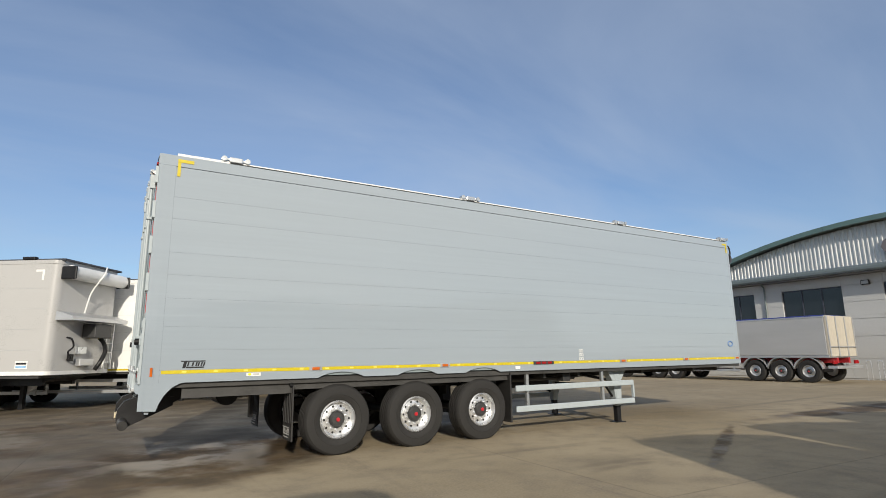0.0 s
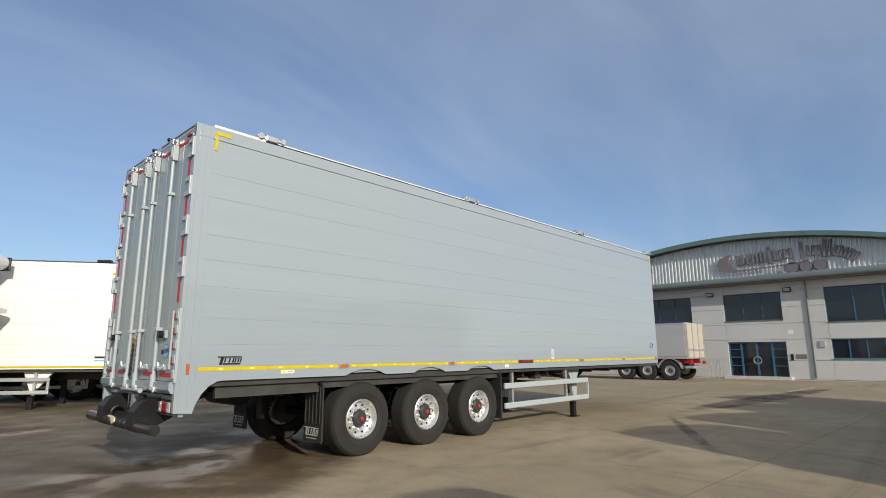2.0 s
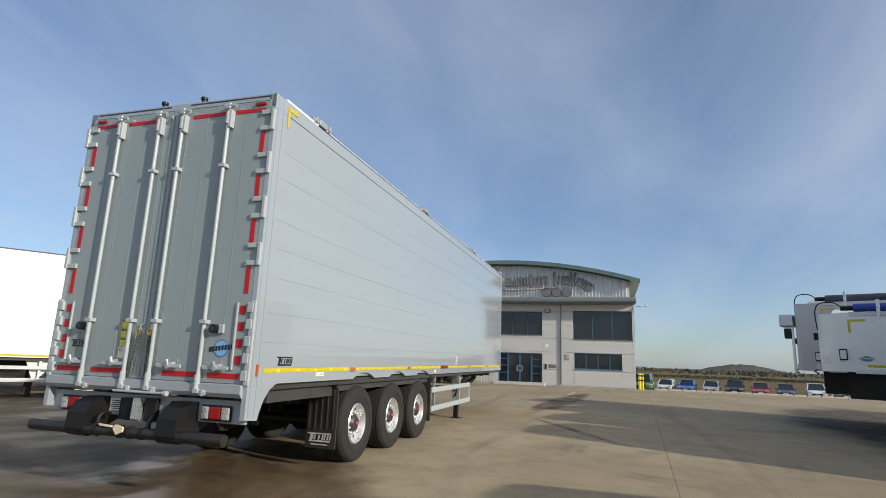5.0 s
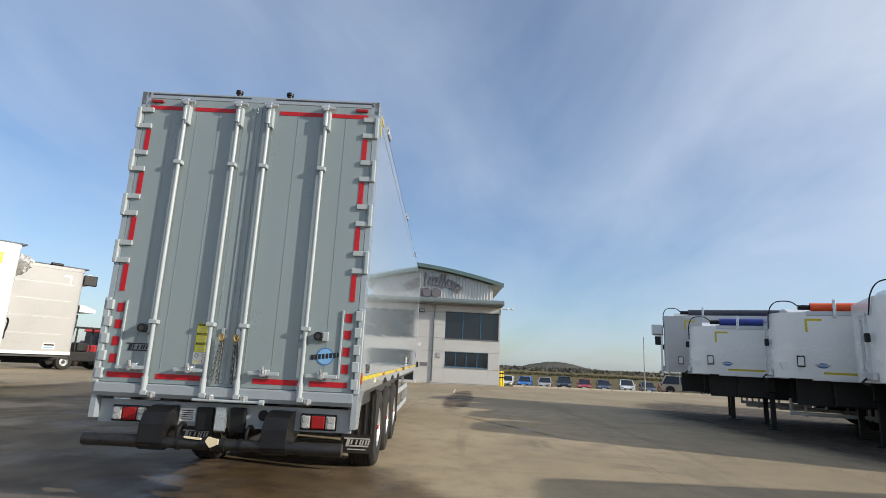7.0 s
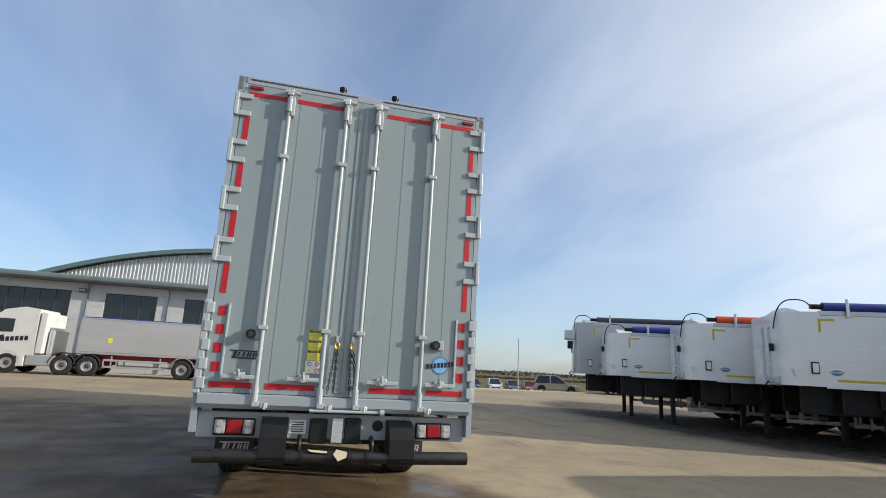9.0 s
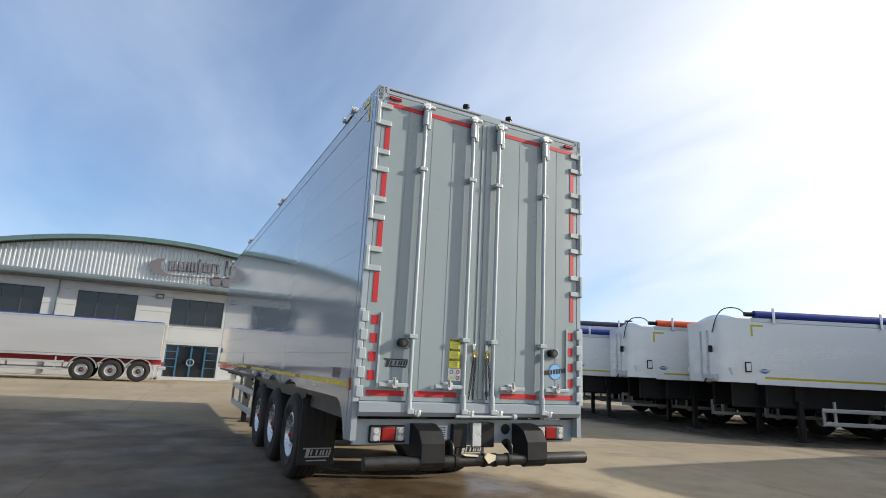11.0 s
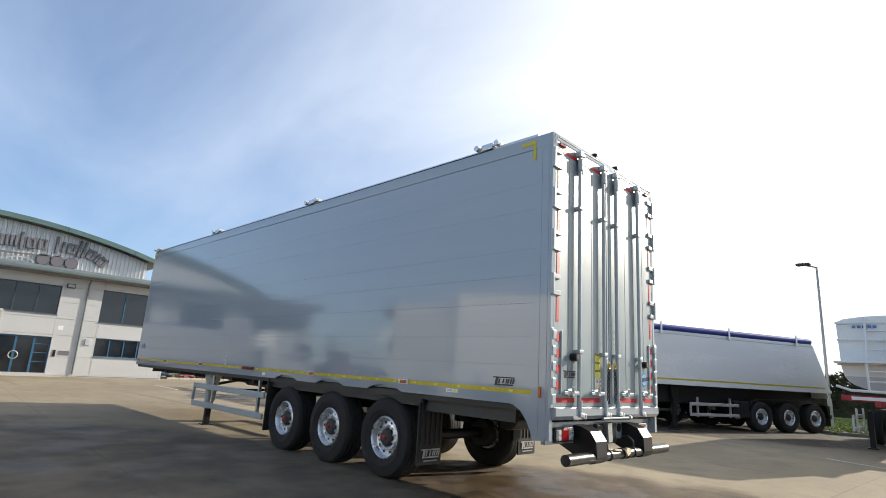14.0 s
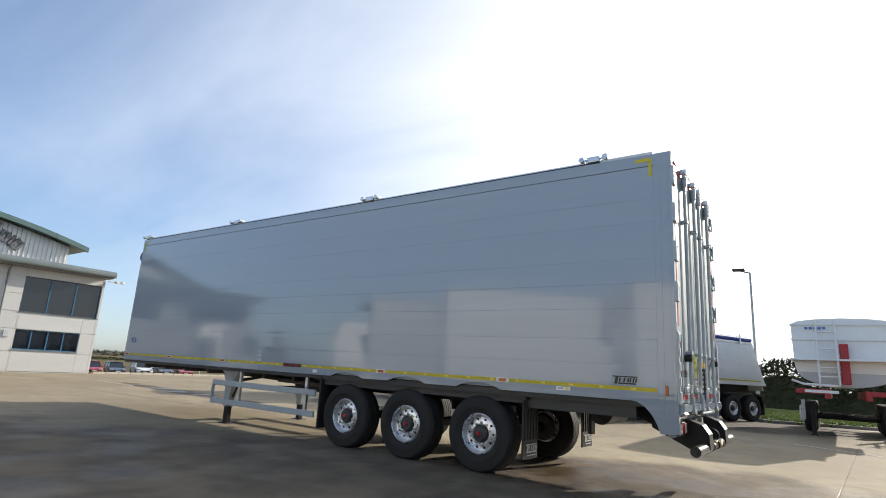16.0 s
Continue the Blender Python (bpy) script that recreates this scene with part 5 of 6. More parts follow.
def silo_tipper(side_point, heading, mat, sheet, label, length=9.3, top=3.02, badge=True, sharp=False):
    """A smooth-sided tipper: rounded front, sloping tail, rolled sheet along one edge."""
    tr = thing("tipper_trailer", label, "trailer", "tippers parked side by side")
    L = length
    dx, dy = math.cos(radians(heading)), math.sin(radians(heading))
    lx, ly = -dy, dx
    ox = side_point[0] - dx * (L - 0.5) - lx * 1.25
    oy = side_point[1] - dy * (L - 0.5) - ly * 1.25
    put(tr, ox, oy, heading)
    # body: outline in plan, tail sloping out towards its foot
    bm = bmesh.new()
    lo = rounded_plan(0.0, L, 1.25, 0.5 if not sharp else 0.15, 7)
    hi = [(x + (0.75 if x < 0.01 else 0), y) for x, y in lo]
    a, b = [bm.verts.new((x, y, 1.43)) for x, y in lo], [bm.verts.new((x, y, top)) for x, y in hi]
    bm.faces.new(a)
    bm.faces.new(b[::-1])
    for i in range(len(lo)):
        j = (i + 1) % len(lo)
        bm.faces.new((a[i], b[i], b[j], a[j]))
    part("body", bm, mat, tr, smooth=True)
    crown = bmesh.new()
    n = 10
    prism(crown, [(-1.2 + 2.4 * i / n, top + 0.002 + 0.2 * math.sin(math.pi * i / n)) for i in range(n + 1)], L - 0.95, L - 0.35, "yz")
    part("front_dome", crown, mat, tr, smooth=True)
    part("top_rail", abox(0.8, L - 0.7, 1.19, 1.262, top - 0.08, top + 0.03, bev=0.012), ALU_DULL, tr)
    part("top_rail", abox(0.8, L - 0.7, -1.262, -1.19, top - 0.08, top + 0.03, bev=0.012), ALU_DULL, tr)
    bm = bmesh.new()
    rod(bm, (0.85, 1.2, top + 0.12), (L - 0.8, 1.2, top + 0.12), 0.105, 12)
    part("rolled_sheet", bm, sheet, tr, smooth=True)
    part("sheet_cover", aprism([(-1.2 + 2.4 * i / 8, top + 0.02 + 0.1 * math.sin(math.pi * i / 8)) for i in range(9)], 0.85, L - 0.96, "yz"), sheet, tr)
    for x in (L - 1.3, L - 4.2, 1.6):
        part("sheet_stay", abox(x, x + 0.07, 1.29, 1.32, top - 0.12, top + 0.3, bev=0.01), GALV, tr)
    bm = bmesh.new()
    rod(bm, (L - 0.8, 1.2, top + 0.12), (L - 0.55, 1.2, top + 0.12), 0.06, 10)
    part("sheet_motor", bm, BLACK, tr, smooth=True)
    bm = bmesh.new()
    pipe(bm, [(L - 0.6, 1.18, top + 0.12), (L - 0.4, 1.15, top + 0.27), (L - 0.1, 1.05, top + 0.26), (L + 0.02, 0.85, top + 0.05), (L + 0.03, 0.6, top - 0.35)], 0.014, 8)
    part("sheet_hose", bm, BLACK, tr, smooth=True)
    for s in (1, -1):
        y0, y1 = sorted((s * 1.251, s * 1.256))
        part("corner_mark", abox(L - 1.0, L - 0.66, y0, y1, top - 0.2, top - 0.15), YELLOW, tr)
        part("corner_mark", abox(L - 0.71, L - 0.66, y0, y1, top - 0.46, top - 0.201), YELLOW, tr)
        part("side_stripe", abox(0.3, L - 0.95, y0, y1, 1.55, 1.6), YELLOW, tr)
        part("bottom_skirt", abox(0.0, L - 0.72, *sorted((s * 1.252, s * 1.27)), 1.4, 1.5), DECAL_W if not sharp else mat, tr)
        holder = part("document_holder", abox(L - 0.6, L - 0.44, *sorted((s * 1.251, s * 1.29)), 1.7, 1.96, bev=0.012), BLACK, tr)
        part("holder_face", abox(L - 0.58, L - 0.46, *sorted((s * 1.29, s * 1.294)), 1.73, 1.93), DECAL_W, holder)
        bm = bmesh.new()
        prism(bm, [(L - 0.95 + 0.12 * math.cos(q), 1.74 + 0.06 * math.sin(q)) for q in [math.tau * i / 16 for i in range(16)]], *sorted((s * 1.252, s * 1.257)))
        part("oval_badge", bm, DECAL_B, tr)
        part("badge_bar", abox(L - 1.1, L - 0.8, *sorted((s * 1.257, s * 1.26)), 1.73, 1.77), DECAL_G, tr)
        # grab handles and brackets on the rounded shoulder
        part("corner_pocket", aprism([(L - 0.4, 1.8), (L - 0.1, 1.8), (L - 0.15, 1.62), (L - 0.4, 1.62)], *sorted((s * 1.0, s * 1.19))), mat, tr)
        part("shoulder_handle", abox(L - 0.45, L - 0.2, *sorted((s * 1.1, s * 1.16)), 2.42, 2.45), mat, tr)
        part("toolbox", abox(4.0, 4.7, *sorted((s * 0.75, s * 1.2)), 0.45, 0.98, bev=0.03), BLACK, tr)
        part("mudguard", aprism([(0.2, 0.55), (0.2, 1.0), (0.5, 1.08), (3.7, 1.08), (4.0, 1.0), (4.0, 0.8), (3.9, 0.95), (3.6, 1.04), (0.6, 1.04), (0.28, 0.95)], *sorted((s * 0.86, s * 1.22))), BLACK, tr)
        part("mudflap", abox(0.12, 0.15, *sorted((s * 0.86, s * 1.22)), 0.25, 0.95), FLAP, tr)
    # valve plate and ladder on the front
    part("front_rail", abox(L + 0.002, L + 0.05, 0.28, 0.34, 1.5, 2.8), GALV, tr)
    part("front_rail", abox(L + 0.002, L + 0.05, -0.1, -0.04, 1.5, 2.8), GALV, tr)
    part("coupling_panel", abox(L + 0.002, L + 0.1, 0.1, 0.75, 1.46, 1.62, bev=0.02), ALU_DULL, tr)
    part("lamp_box", abox(L + 0.03, L + 0.13, 0.52, 0.6, 2.2, 2.38, bev=0.02), BLACK, tr)
    bm = bmesh.new()
    pipe(bm, [(L + 0.1, 0.3, 1.5), (L + 0.2, 0.4, 1.42), (L + 0.1, 0.5, 1.36)], 0.02, 6)
    part("air_line", bm, BLACK, tr)
    for s in (-1, 1):
        part("chassis_beam", abox(0.1, L - 0.5, *sorted((s * 0.42, s * 0.55)), 0.8, 1.43), BLACK, tr)
    part("subframe", abox(3.6, L - 1.2, -0.85, 0.85, 0.82, 1.4, bev=0.03), BLACK, tr)
    part("tail_gate", aprism([(-0.02, 1.2), (0.02, 1.2), (0.77, top), (0.7, top)], -1.15, 1.15), mat, tr)
    part("tail_bumper", abox(0.0, 0.1, -1.2, 1.2, 0.5, 0.65, bev=0.02), BLACK, tr)
    if sharp:
        part("sheet_motor_box", abox(L + 0.05, L + 0.4, 0.6, 1.2, top - 0.65, top - 0.3, bev=0.03), ALU_DULL, tr)
        part("corner_pipe", abox(L + 0.05, L + 0.12, 1.08, 1.14, 1.3, top - 0.66, bev=0.01), GALV, tr)
        part("junction_box", abox(L + 0.1, L + 0.3, 0.95, 1.15, top - 1.0, top - 0.7, bev=0.02), BLACK, tr)
    part("leg_frame", abox(L - 2.15, L - 1.9, -0.98, 0.98, 1.0, 1.42, bev=0.02), BLACK, tr)
    running_gear(tr, (0.85, 2.15, 3.45), HUBDARK, ALU, (L - 4.5, L - 2.4), L - 2.1)
    return tr


HEAD = 65.0
silo_tipper((4.5, -10.7), HEAD, WHITE, BLUE_SHEET, "white rounded-front tipper trailer with a rolled blue sheet", length=9.0, top=3.08)
silo_tipper((7.6, -10.55), HEAD, WHITE, RED_SHEET, "white rounded-front tipper trailer with a rolled orange sheet", top=2.98)
silo_tipper((10.62, -9.9), HEAD, WHITE, BLUE_SHEET, "smaller white tipper trailer with a rolled blue sheet", top=2.8)
silo_tipper((13.5, -10.3), HEAD, GREY_BODY, DARK_SHEET, "taller grey alloy tipper trailer at the end of the row", top=3.34, sharp=True)


def red_tipper():
    tr = thing("red_chassis_tipper", "white half-pipe tipper on a red chassis, ladder at front", "trailer")
    L = 7.2
    put(tr, -1.71, -11.8 - L, 90.0)
    n = 14
    sec = [(-1.25, 3.3), (-1.22, 2.1)] + [(-1.2 * math.cos(radians(a)), 2.1 - 0.62 * math.sin(radians(a)) ** 0.7) for a in [180 * i / n for i in range(1, n)]] + [(1.22, 2.1), (1.25, 3.3)]
    sec += [(1.25 * math.cos(radians(a)), 3.3 + 0.16 * math.sin(radians(a))) for a in (30, 60, 90, 120, 150)]
    part("tub", aprism(sec, 0, L, "yz"), WHITE, tr, smooth=True)
    # the curved lower half of the tub is a darker grey
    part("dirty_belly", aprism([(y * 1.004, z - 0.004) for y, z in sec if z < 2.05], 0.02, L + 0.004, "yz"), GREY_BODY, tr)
    part("front_rib", abox(L + 0.005, L + 0.06, -1.3, 1.3, 2.16, 2.26, bev=0.01), DECAL_W, tr)
    part("front_rib", abox(L + 0.005, L + 0.05, -1.26, 1.26, 2.8, 2.86, bev=0.01), DECAL_W, tr)
    part("rim_rail", abox(L + 0.003, L + 0.05, -1.27, 1.27, 3.24, 3.3, bev=0.01), DECAL_W, tr)
    part("ram_cover", abox(L + 0.07, L + 0.3, -0.1, 0.12, 1.55, 2.7, bev=0.03), REDCH, tr)
    part("catwalk", abox(L + 0.062, L + 0.55, -1.3, 1.3, 2.2, 2.25, bev=0.01), DECAL_W, tr)
    lad = new("ladder")
    lad.parent = tr
    for y in (-0.16, -0.62):
        bm = bmesh.new()
        pipe(bm, [(L + 0.5, y, 1.5), (L + 0.5, y, 2.2), (L + 0.12, y, 3.0), (L + 0.08, y, 3.4)], 0.028, 8)
        part("stile", bm, DECAL_W, lad, smooth=True)
    for z in (1.75, 2.0, 2.55, 2.8, 3.05):
        x = L + 0.5 if z < 2.2 else L + 0.5 - (z - 2.2) * 0.48
        bm = bmesh.new()
        rod(bm, (x, -0.16, z), (x, -0.62, z), 0.02, 8)
        part("rung", bm, DECAL_W, lad)
    bm = bmesh.new()
    pipe(bm, [(L + 0.5, -1.3, 1.62), (L + 0.5, -1.0, 1.52), (L + 0.5, -0.2, 1.5)], 0.035, 8)
    part("bent_rail", bm, DECAL_W, tr, smooth=True)
    for k in range(5):
        part("name_block", abox(L + 0.051, L + 0.056, -0.9 + k * 0.11, -0.82 + k * 0.11, 3.13, 3.2), DECAL_B, tr)
    for s in (-1, 1):
        part("chassis_beam", abox(0.1, L + 0.5, *sorted((s * 0.4, s * 0.54)), 1.14, 1.4), REDCH, tr)
        part("chassis_outrigger", abox(L - 1.0, L + 0.5, *sorted((s * 0.54, s * 1.22)), 1.26, 1.4, bev=0.02), REDCH, tr)
    part("number_bar", abox(L + 0.501, L + 0.506, -1.0, -0.2, 1.29, 1.37), DECAL_W, tr)
    running_gear(tr, (0.9, 2.2, 3.5), HUBDARK, ALU, (4.6, 6.4), L - 1.6, chassis=REDCH)
    return tr


red_tipper()


# ---- lorry in front of the office ----
CABW = material("white_cab_paint", (0.62, 0.62, 0.6), 0.3, var=0.05, scale=1.5, fine=30, coat=0.4)


def office_lorry():
    tr = thing("bulk_tipper_trailer", "dusty grey bulk tipper trailer with blue sheet and red chassis", "trailer")
    put(tr, 27.87, 2.7, 90.0)
    L, top = 8.5, 2.92
    part("body", abox(0.15, L, -1.25, 1.25, 1.2, top, bev=0.03), GREY_BODY, tr)
    part("bottom_rail", abox(0.1, L, -1.262, 1.262, 1.1, 1.199, bev=0.01), ALU_DULL, tr)
    part("top_rail", abox(0.1, L, -1.262, 1.262, top - 0.06, top + 0.01, bev=0.01), ALU_DULL, tr)
    part("sheet", abox(0.2, L - 0.1, -1.2, 1.2, top + 0.011, top + 0.06, bev=0.015), BLUE_SHEET, tr)
    gate = part("tail_gate", abox(0.06, 0.148, -1.24, 1.24, 1.15, top + 0.03, bev=0.015), WOOD, tr, "pale buff tailgate")
    for y in (-1.2, -0.42, 0.42, 1.2):
        part("gate_post", abox(0.02, 0.058, y - 0.035, y + 0.035, 1.15, top, bev=0.01), ALU_DULL, gate)
    part("gate_bar", abox(0.0, 0.018, -1.2, 1.2, 1.55, 1.59), ALU_DULL, gate)
    for y in (-1.0, 1.0):
        part("tail_lamp", abox(0.0, 0.08, y - 0.16, y + 0.16, 0.82, 0.98, bev=0.015), RED_LENS, tr)
    part("rear_step", abox(-0.15, 0.25, -1.2, 1.2, 0.62, 0.75, bev=0.02), ALU_DULL, tr)
    for s in (-1, 1):
        part("chassis_beam", abox(0.1, L - 0.3, *sorted((s * 0.45, s * 0.6)), 0.86, 1.099), REDCH, tr)
        for cx in (1.05, 2.25, 3.45):
            pts = arc(cx, 0.5, 0.64, 170, 10, 10) + arc(cx, 0.5, 0.6, 10, 170, 10)
            part("mudguard", aprism(pts, *sorted((s * 0.88, s * 1.24))), ALU_DULL, tr)
        part("hazard_label", abox(L - 1.6, L - 1.4, *sorted((s * 1.251, s * 1.256)), 1.7, 1.95), DECAL_Y, tr)
    running_gear(tr, (1.05, 2.25, 3.45), HUBRED, ALU_DULL, (4.2, 7.2), None)
    cab = thing("tractor_unit", "white sleeper-cab lorry tractor with red hubs and dark lettering panel", "lorry")
    put(cab, 27.87, 10.15, 90.0)
    side = [(2.9, 0.9), (5.05, 0.75), (5.1, 1.6), (5.02, 2.0), (4.75, 2.8), (4.45, 3.1), (3.6, 3.28), (2.95, 3.2)]
    part("cab_body", aprism(side, -1.22, 1.22), CABW, cab)
    part("fairing", abox(2.55, 2.88, -1.2, 1.2, 1.0, 3.05, bev=0.05), CABW, cab)
    part("windscreen", aprism([(5.04, 2.02), (4.79, 2.77), (4.77, 2.77), (5.02, 2.02)], -1.1, 1.1), GLASS_DK, cab)
    part("sun_visor", aprism([(4.74, 2.84), (5.0, 2.76), (5.0, 2.72), (4.74, 2.79)], -1.15, 1.15), HUBDARK, cab)
    part("roof_window", aprism([(3.2, 3.22), (3.9, 3.2), (3.8, 3.33), (3.25, 3.3)], -0.5, 0.5), BLACK, cab)
    for s in (-1, 1):
        part("side_window", aprism([(3.95, 2.0), (4.95, 1.95), (4.7, 2.65), (3.95, 2.65)], *sorted((s * 1.221, s * 1.226))), GLASS_DK, cab)
        for k in range(7):
            part("name_block", aprism([(4.6 - k * 0.2, 1.5 + k * 0.02), (4.45 - k * 0.2, 1.5 + k * 0.02), (4.45 - k * 0.2, 1.72 + k * 0.02), (4.6 - k * 0.2, 1.72 + k * 0.02)], *sorted((s * 1.221, s * 1.226))), DECAL, cab)
        part("dark_stripe", aprism([(5.0, 1.45), (4.3, 1.62), (4.3, 1.85), (4.98, 1.7)], *sorted((s * 1.2205, s * 1.223))), DECAL, cab)
        part("fuel_tank", abox(1.9, 3.2, *sorted((s * 0.7, s * 1.2)), 0.4, 0.95, bev=0.06), ALU_DULL, cab)
        part("step", abox(3.25, 3.6, *sorted((s * 0.9, s * 1.22)), 0.35, 0.9, bev=0.03), CABW, cab)
        part("arch", aprism(arc(4.0, 0.5, 0.68, 180, 0, 12) + arc(4.0, 0.5, 0.56, 0, 180, 12), *sorted((s * 0.9, s * 1.235))), CABW, cab)
        mir = part("mirror", abox(4.75, 4.95, *sorted((s * 1.26, s * 1.45)), 1.95, 2.5, bev=0.04), BLACK, cab)
        for cx in (0.45, 1.6):
            part("rear_wing", aprism(arc(cx, 0.5, 0.64, 175, 5, 10) + arc(cx, 0.5, 0.59, 5, 175, 10), *sorted((s * 0.75, s * 1.22))), HUBDARK, cab)
        part("frame_rail", abox(-0.4, 4.6, *sorted((s * 0.36, s * 0.46)), 0.6, 0.88), REDCH, cab)
    part("bumper", abox(4.9, 5.22, -1.22, 1.22, 0.32, 0.85, bev=0.05), CABW, cab)
    part("grille", abox(5.08, 5.15, -0.8, 0.8, 0.95, 1.7, bev=0.02), BLACK, cab)
    part("catwalk_tank", abox(2.2, 2.5, -0.9, 0.9, 0.9, 2.2, bev=0.1), ALU_DULL, cab)
    running_gear(cab, (0.45, 1.6, 4.0), HUBRED, ALU_DULL)


office_lorry()


# ---- verges, kerbs and planting ----
KERB = material("weathered_kerb", (0.33, 0.3, 0.25), 0.8, var=0.15, scale=3, fine=30, bump=0.003)
HEDGE = material("dark_hedge_leaves", (0.035, 0.04, 0.018), 0.8, color2=(0.085, 0.08, 0.04), scale=0.7, fine=5, spec=0.2)
BLADE = material("grass_blades", (0.1, 0.155, 0.03), 0.7, color2=(0.22, 0.26, 0.08), scale=0.8, fine=6, spec=0.2)
BARK = material("bare_bark", (0.10, 0.085, 0.07), 0.9, var=0.25, scale=3, fine=30)
HILL = material("far_wooded_hill", (0.075, 0.075, 0.062), 0.95, color2=(0.115, 0.11, 0.09), scale=0.05, fine=0.5, spec=0.1)
STONE = material("loose_grit", (0.24, 0.2, 0.15), 0.9, var=0.35, scale=2, fine=20)


def verge(name, pts, label, rise=0.09):
    bm = bmesh.new()
    top = [bm.verts.new((x, y, ground_z(x, y) + rise)) for x, y in pts]
    low = [bm.verts.new((x, y, ground_z(x, y) - 0.1)) for x, y in pts]
    bm.faces.new(top)
    for i in range(len(pts)):
        j = (i + 1) % len(pts)
        bm.faces.new((low[i], low[j], top[j], top[i]))
    tagged(part(name, bm, GRASS), label, "grass", kind="structure")


VERGE = [(0.85, -17.9), (-1.2, -18.8), (-13.4, -24.2), (-13.4, -34), (22, -34), (22, -21.5), (3.6, -21.0)]
verge("verge_south", VERGE, "short green grass verge behind the parked tippers")
verge("verge_east", [(35.6, -7.5), (36.8, -7.0), (41.5, -21), (44, -36), (42.6, -36), (40.2, -21)], "worn grass strip before the car park", 0.06)


def kerb_line(pts):
    k = thing("kerb", "low weathered concrete kerb along the grass verge", "kerb", kind="structure")
    for (x0, y0), (x1, y1) in zip(pts, pts[1:]):
        n = max(1, int(math.hypot(x1 - x0, y1 - y0) / 0.92))
        a = math.degrees(math.atan2(y1 - y0, x1 - x0))
        for i in range(n):
            u = (i + 0.5) / n
            x, y = x0 + (x1 - x0) * u, y0 + (y1 - y0) * u
            s = part("kerb_stone", abox(-0.45, 0.45, -0.065, 0.065, -0.1, 0.115, bev=0.012), KERB, k)
            s.matrix_basis = pose(x, y, ground_z(x, y), 0, 0, a)


kerb_line([(3.6, -20.95), (0.85, -17.85), (-1.2, -18.75), (-13.4, -24.15)])
kerb_line([(35.55, -7.5), (40.15, -21), (42.55, -36)])


def scatter(name, n, where, size, mat, label, category, seed, upright=0.6):
    """Many small leaves or blades as one mesh."""
    rnd = random.Random(seed)
    verts, faces = [], []
    for _ in range(n):
        x, y, z = where(rnd)
        a, s = rnd.uniform(0, math.tau), size * rnd.uniform(0.6, 1.5)
        d = Vector((math.cos(a), math.sin(a), 0)) * s * 0.5
        t = Vector((rnd.uniform(-1, 1), rnd.uniform(-1, 1), rnd.uniform(upright, 1.3))) * s
        p = Vector((x, y, z))
        k = len(verts)
        verts += [tuple(p - d), tuple(p + d), tuple(p + t)]
        faces.append((k, k + 1, k + 2))
    me = bpy.data.meshes.new(name)
    me.from_pydata(verts, [], faces)
    me.materials.append(mat)
    return tagged(new(name, me), label, category, kind="stuff")


def in_verge(r):
    while True:
        x, y = r.uniform(-10, 8), r.uniform(-30, -18)
        edge = -17.95 + (x - 0.85) * (0.44 if x < 0.85 else -1.1)
        if y < edge - 0.08:
            return x, y, ground_z(x, y) + 0.088


scatter("verge_grass", 26000, in_verge, 0.055, BLADE, "short sunlit green grass blades", "grass", 4)


def hedge_at(r):
    x = r.uniform(-45, 40)
    top = 2.5 + 0.5 * math.sin(x * 0.9) + 0.5 * noise.noise(Vector((x * 0.5, 3, 0)))
    y = -36 + 0.04 * x + r.gauss(0, 0.8)
    return x, y, 0.25 + top * (r.random() ** 0.75)


def hedge_bank():
    bm = bmesh.new()
    xs = [-46 + i * 0.6 for i in range(146)]
    rows = []
    for x in xs:
        top = 2.0 + 0.5 * math.sin(x * 0.9) + 0.5 * noise.noise(Vector((x * 0.5, 3, 0)))
        yc = -36 + 0.04 * x
        w = 0.9 + 0.25 * noise.noise(Vector((x * 0.8, 0, 5)))
        rows.append([bm.verts.new((x + 0.2 * noise.noise(Vector((x, k, 2))), yc + w * math.cos(math.pi * k / 6), -0.2 + (top + 0.2 * noise.noise(Vector((x, k, 9)))) * math.sin(math.pi * k / 6))) for k in range(7)])
    for a, b in zip(rows, rows[1:]):
        for k in range(6):
            bm.faces.new((a[k], a[k + 1], b[k + 1], b[k]))
    tagged(part("hedge_core", bm, HEDGE), "dark shaded inside of the boundary hedge", "hedge", kind="stuff")


hedge_bank()
scatter("hedge", 60000, hedge_at, 0.2, HEDGE, "dense dark winter hedge along the boundary", "hedge", 5, -0.6)


def grit_at(r):
    x, y = r.uniform(-3, 13), r.uniform(-18, -8.5)
    return x, y, ground_z(x, y)


scatter("loose_grit", 7000, grit_at, 0.014, STONE, "loose dark grit on the worn yard", "gravel", 8, 0.3)


LINE = material("worn_white_line", (0.62, 0.6, 0.54), 0.8, color2=(0.38, 0.33, 0.25), scale=2.5, fine=25)


def painted_line(x0, y0, x1, y1, w=0.1):
    n = max(2, int(math.hypot(x1 - x0, y1 - y0) / 0.5))
    d = Vector((x1 - x0, y1 - y0, 0)).normalized()
    side = Vector((-d.y, d.x, 0)) * w / 2
    bm = bmesh.new()
    rows_ = []
    for i in range(n + 1):
        p = Vector((x0 + (x1 - x0) * i / n, y0 + (y1 - y0) * i / n, 0))
        rows_.append([bm.verts.new((q.x, q.y, ground_z(q.x, q.y) + 0.006)) for q in (p - side, p + side)])
    for a, b in zip(rows_, rows_[1:]):
        bm.faces.new((a[0], a[1], b[1], b[0]))
    tagged(part("painted_line", bm, LINE), "worn white painted line on the yard", "road marking", kind="structure")


painted_line(-0.48, -8.99, -3.4, -7.5)
painted_line(20.6, -2.8, 24.0, -2.98)


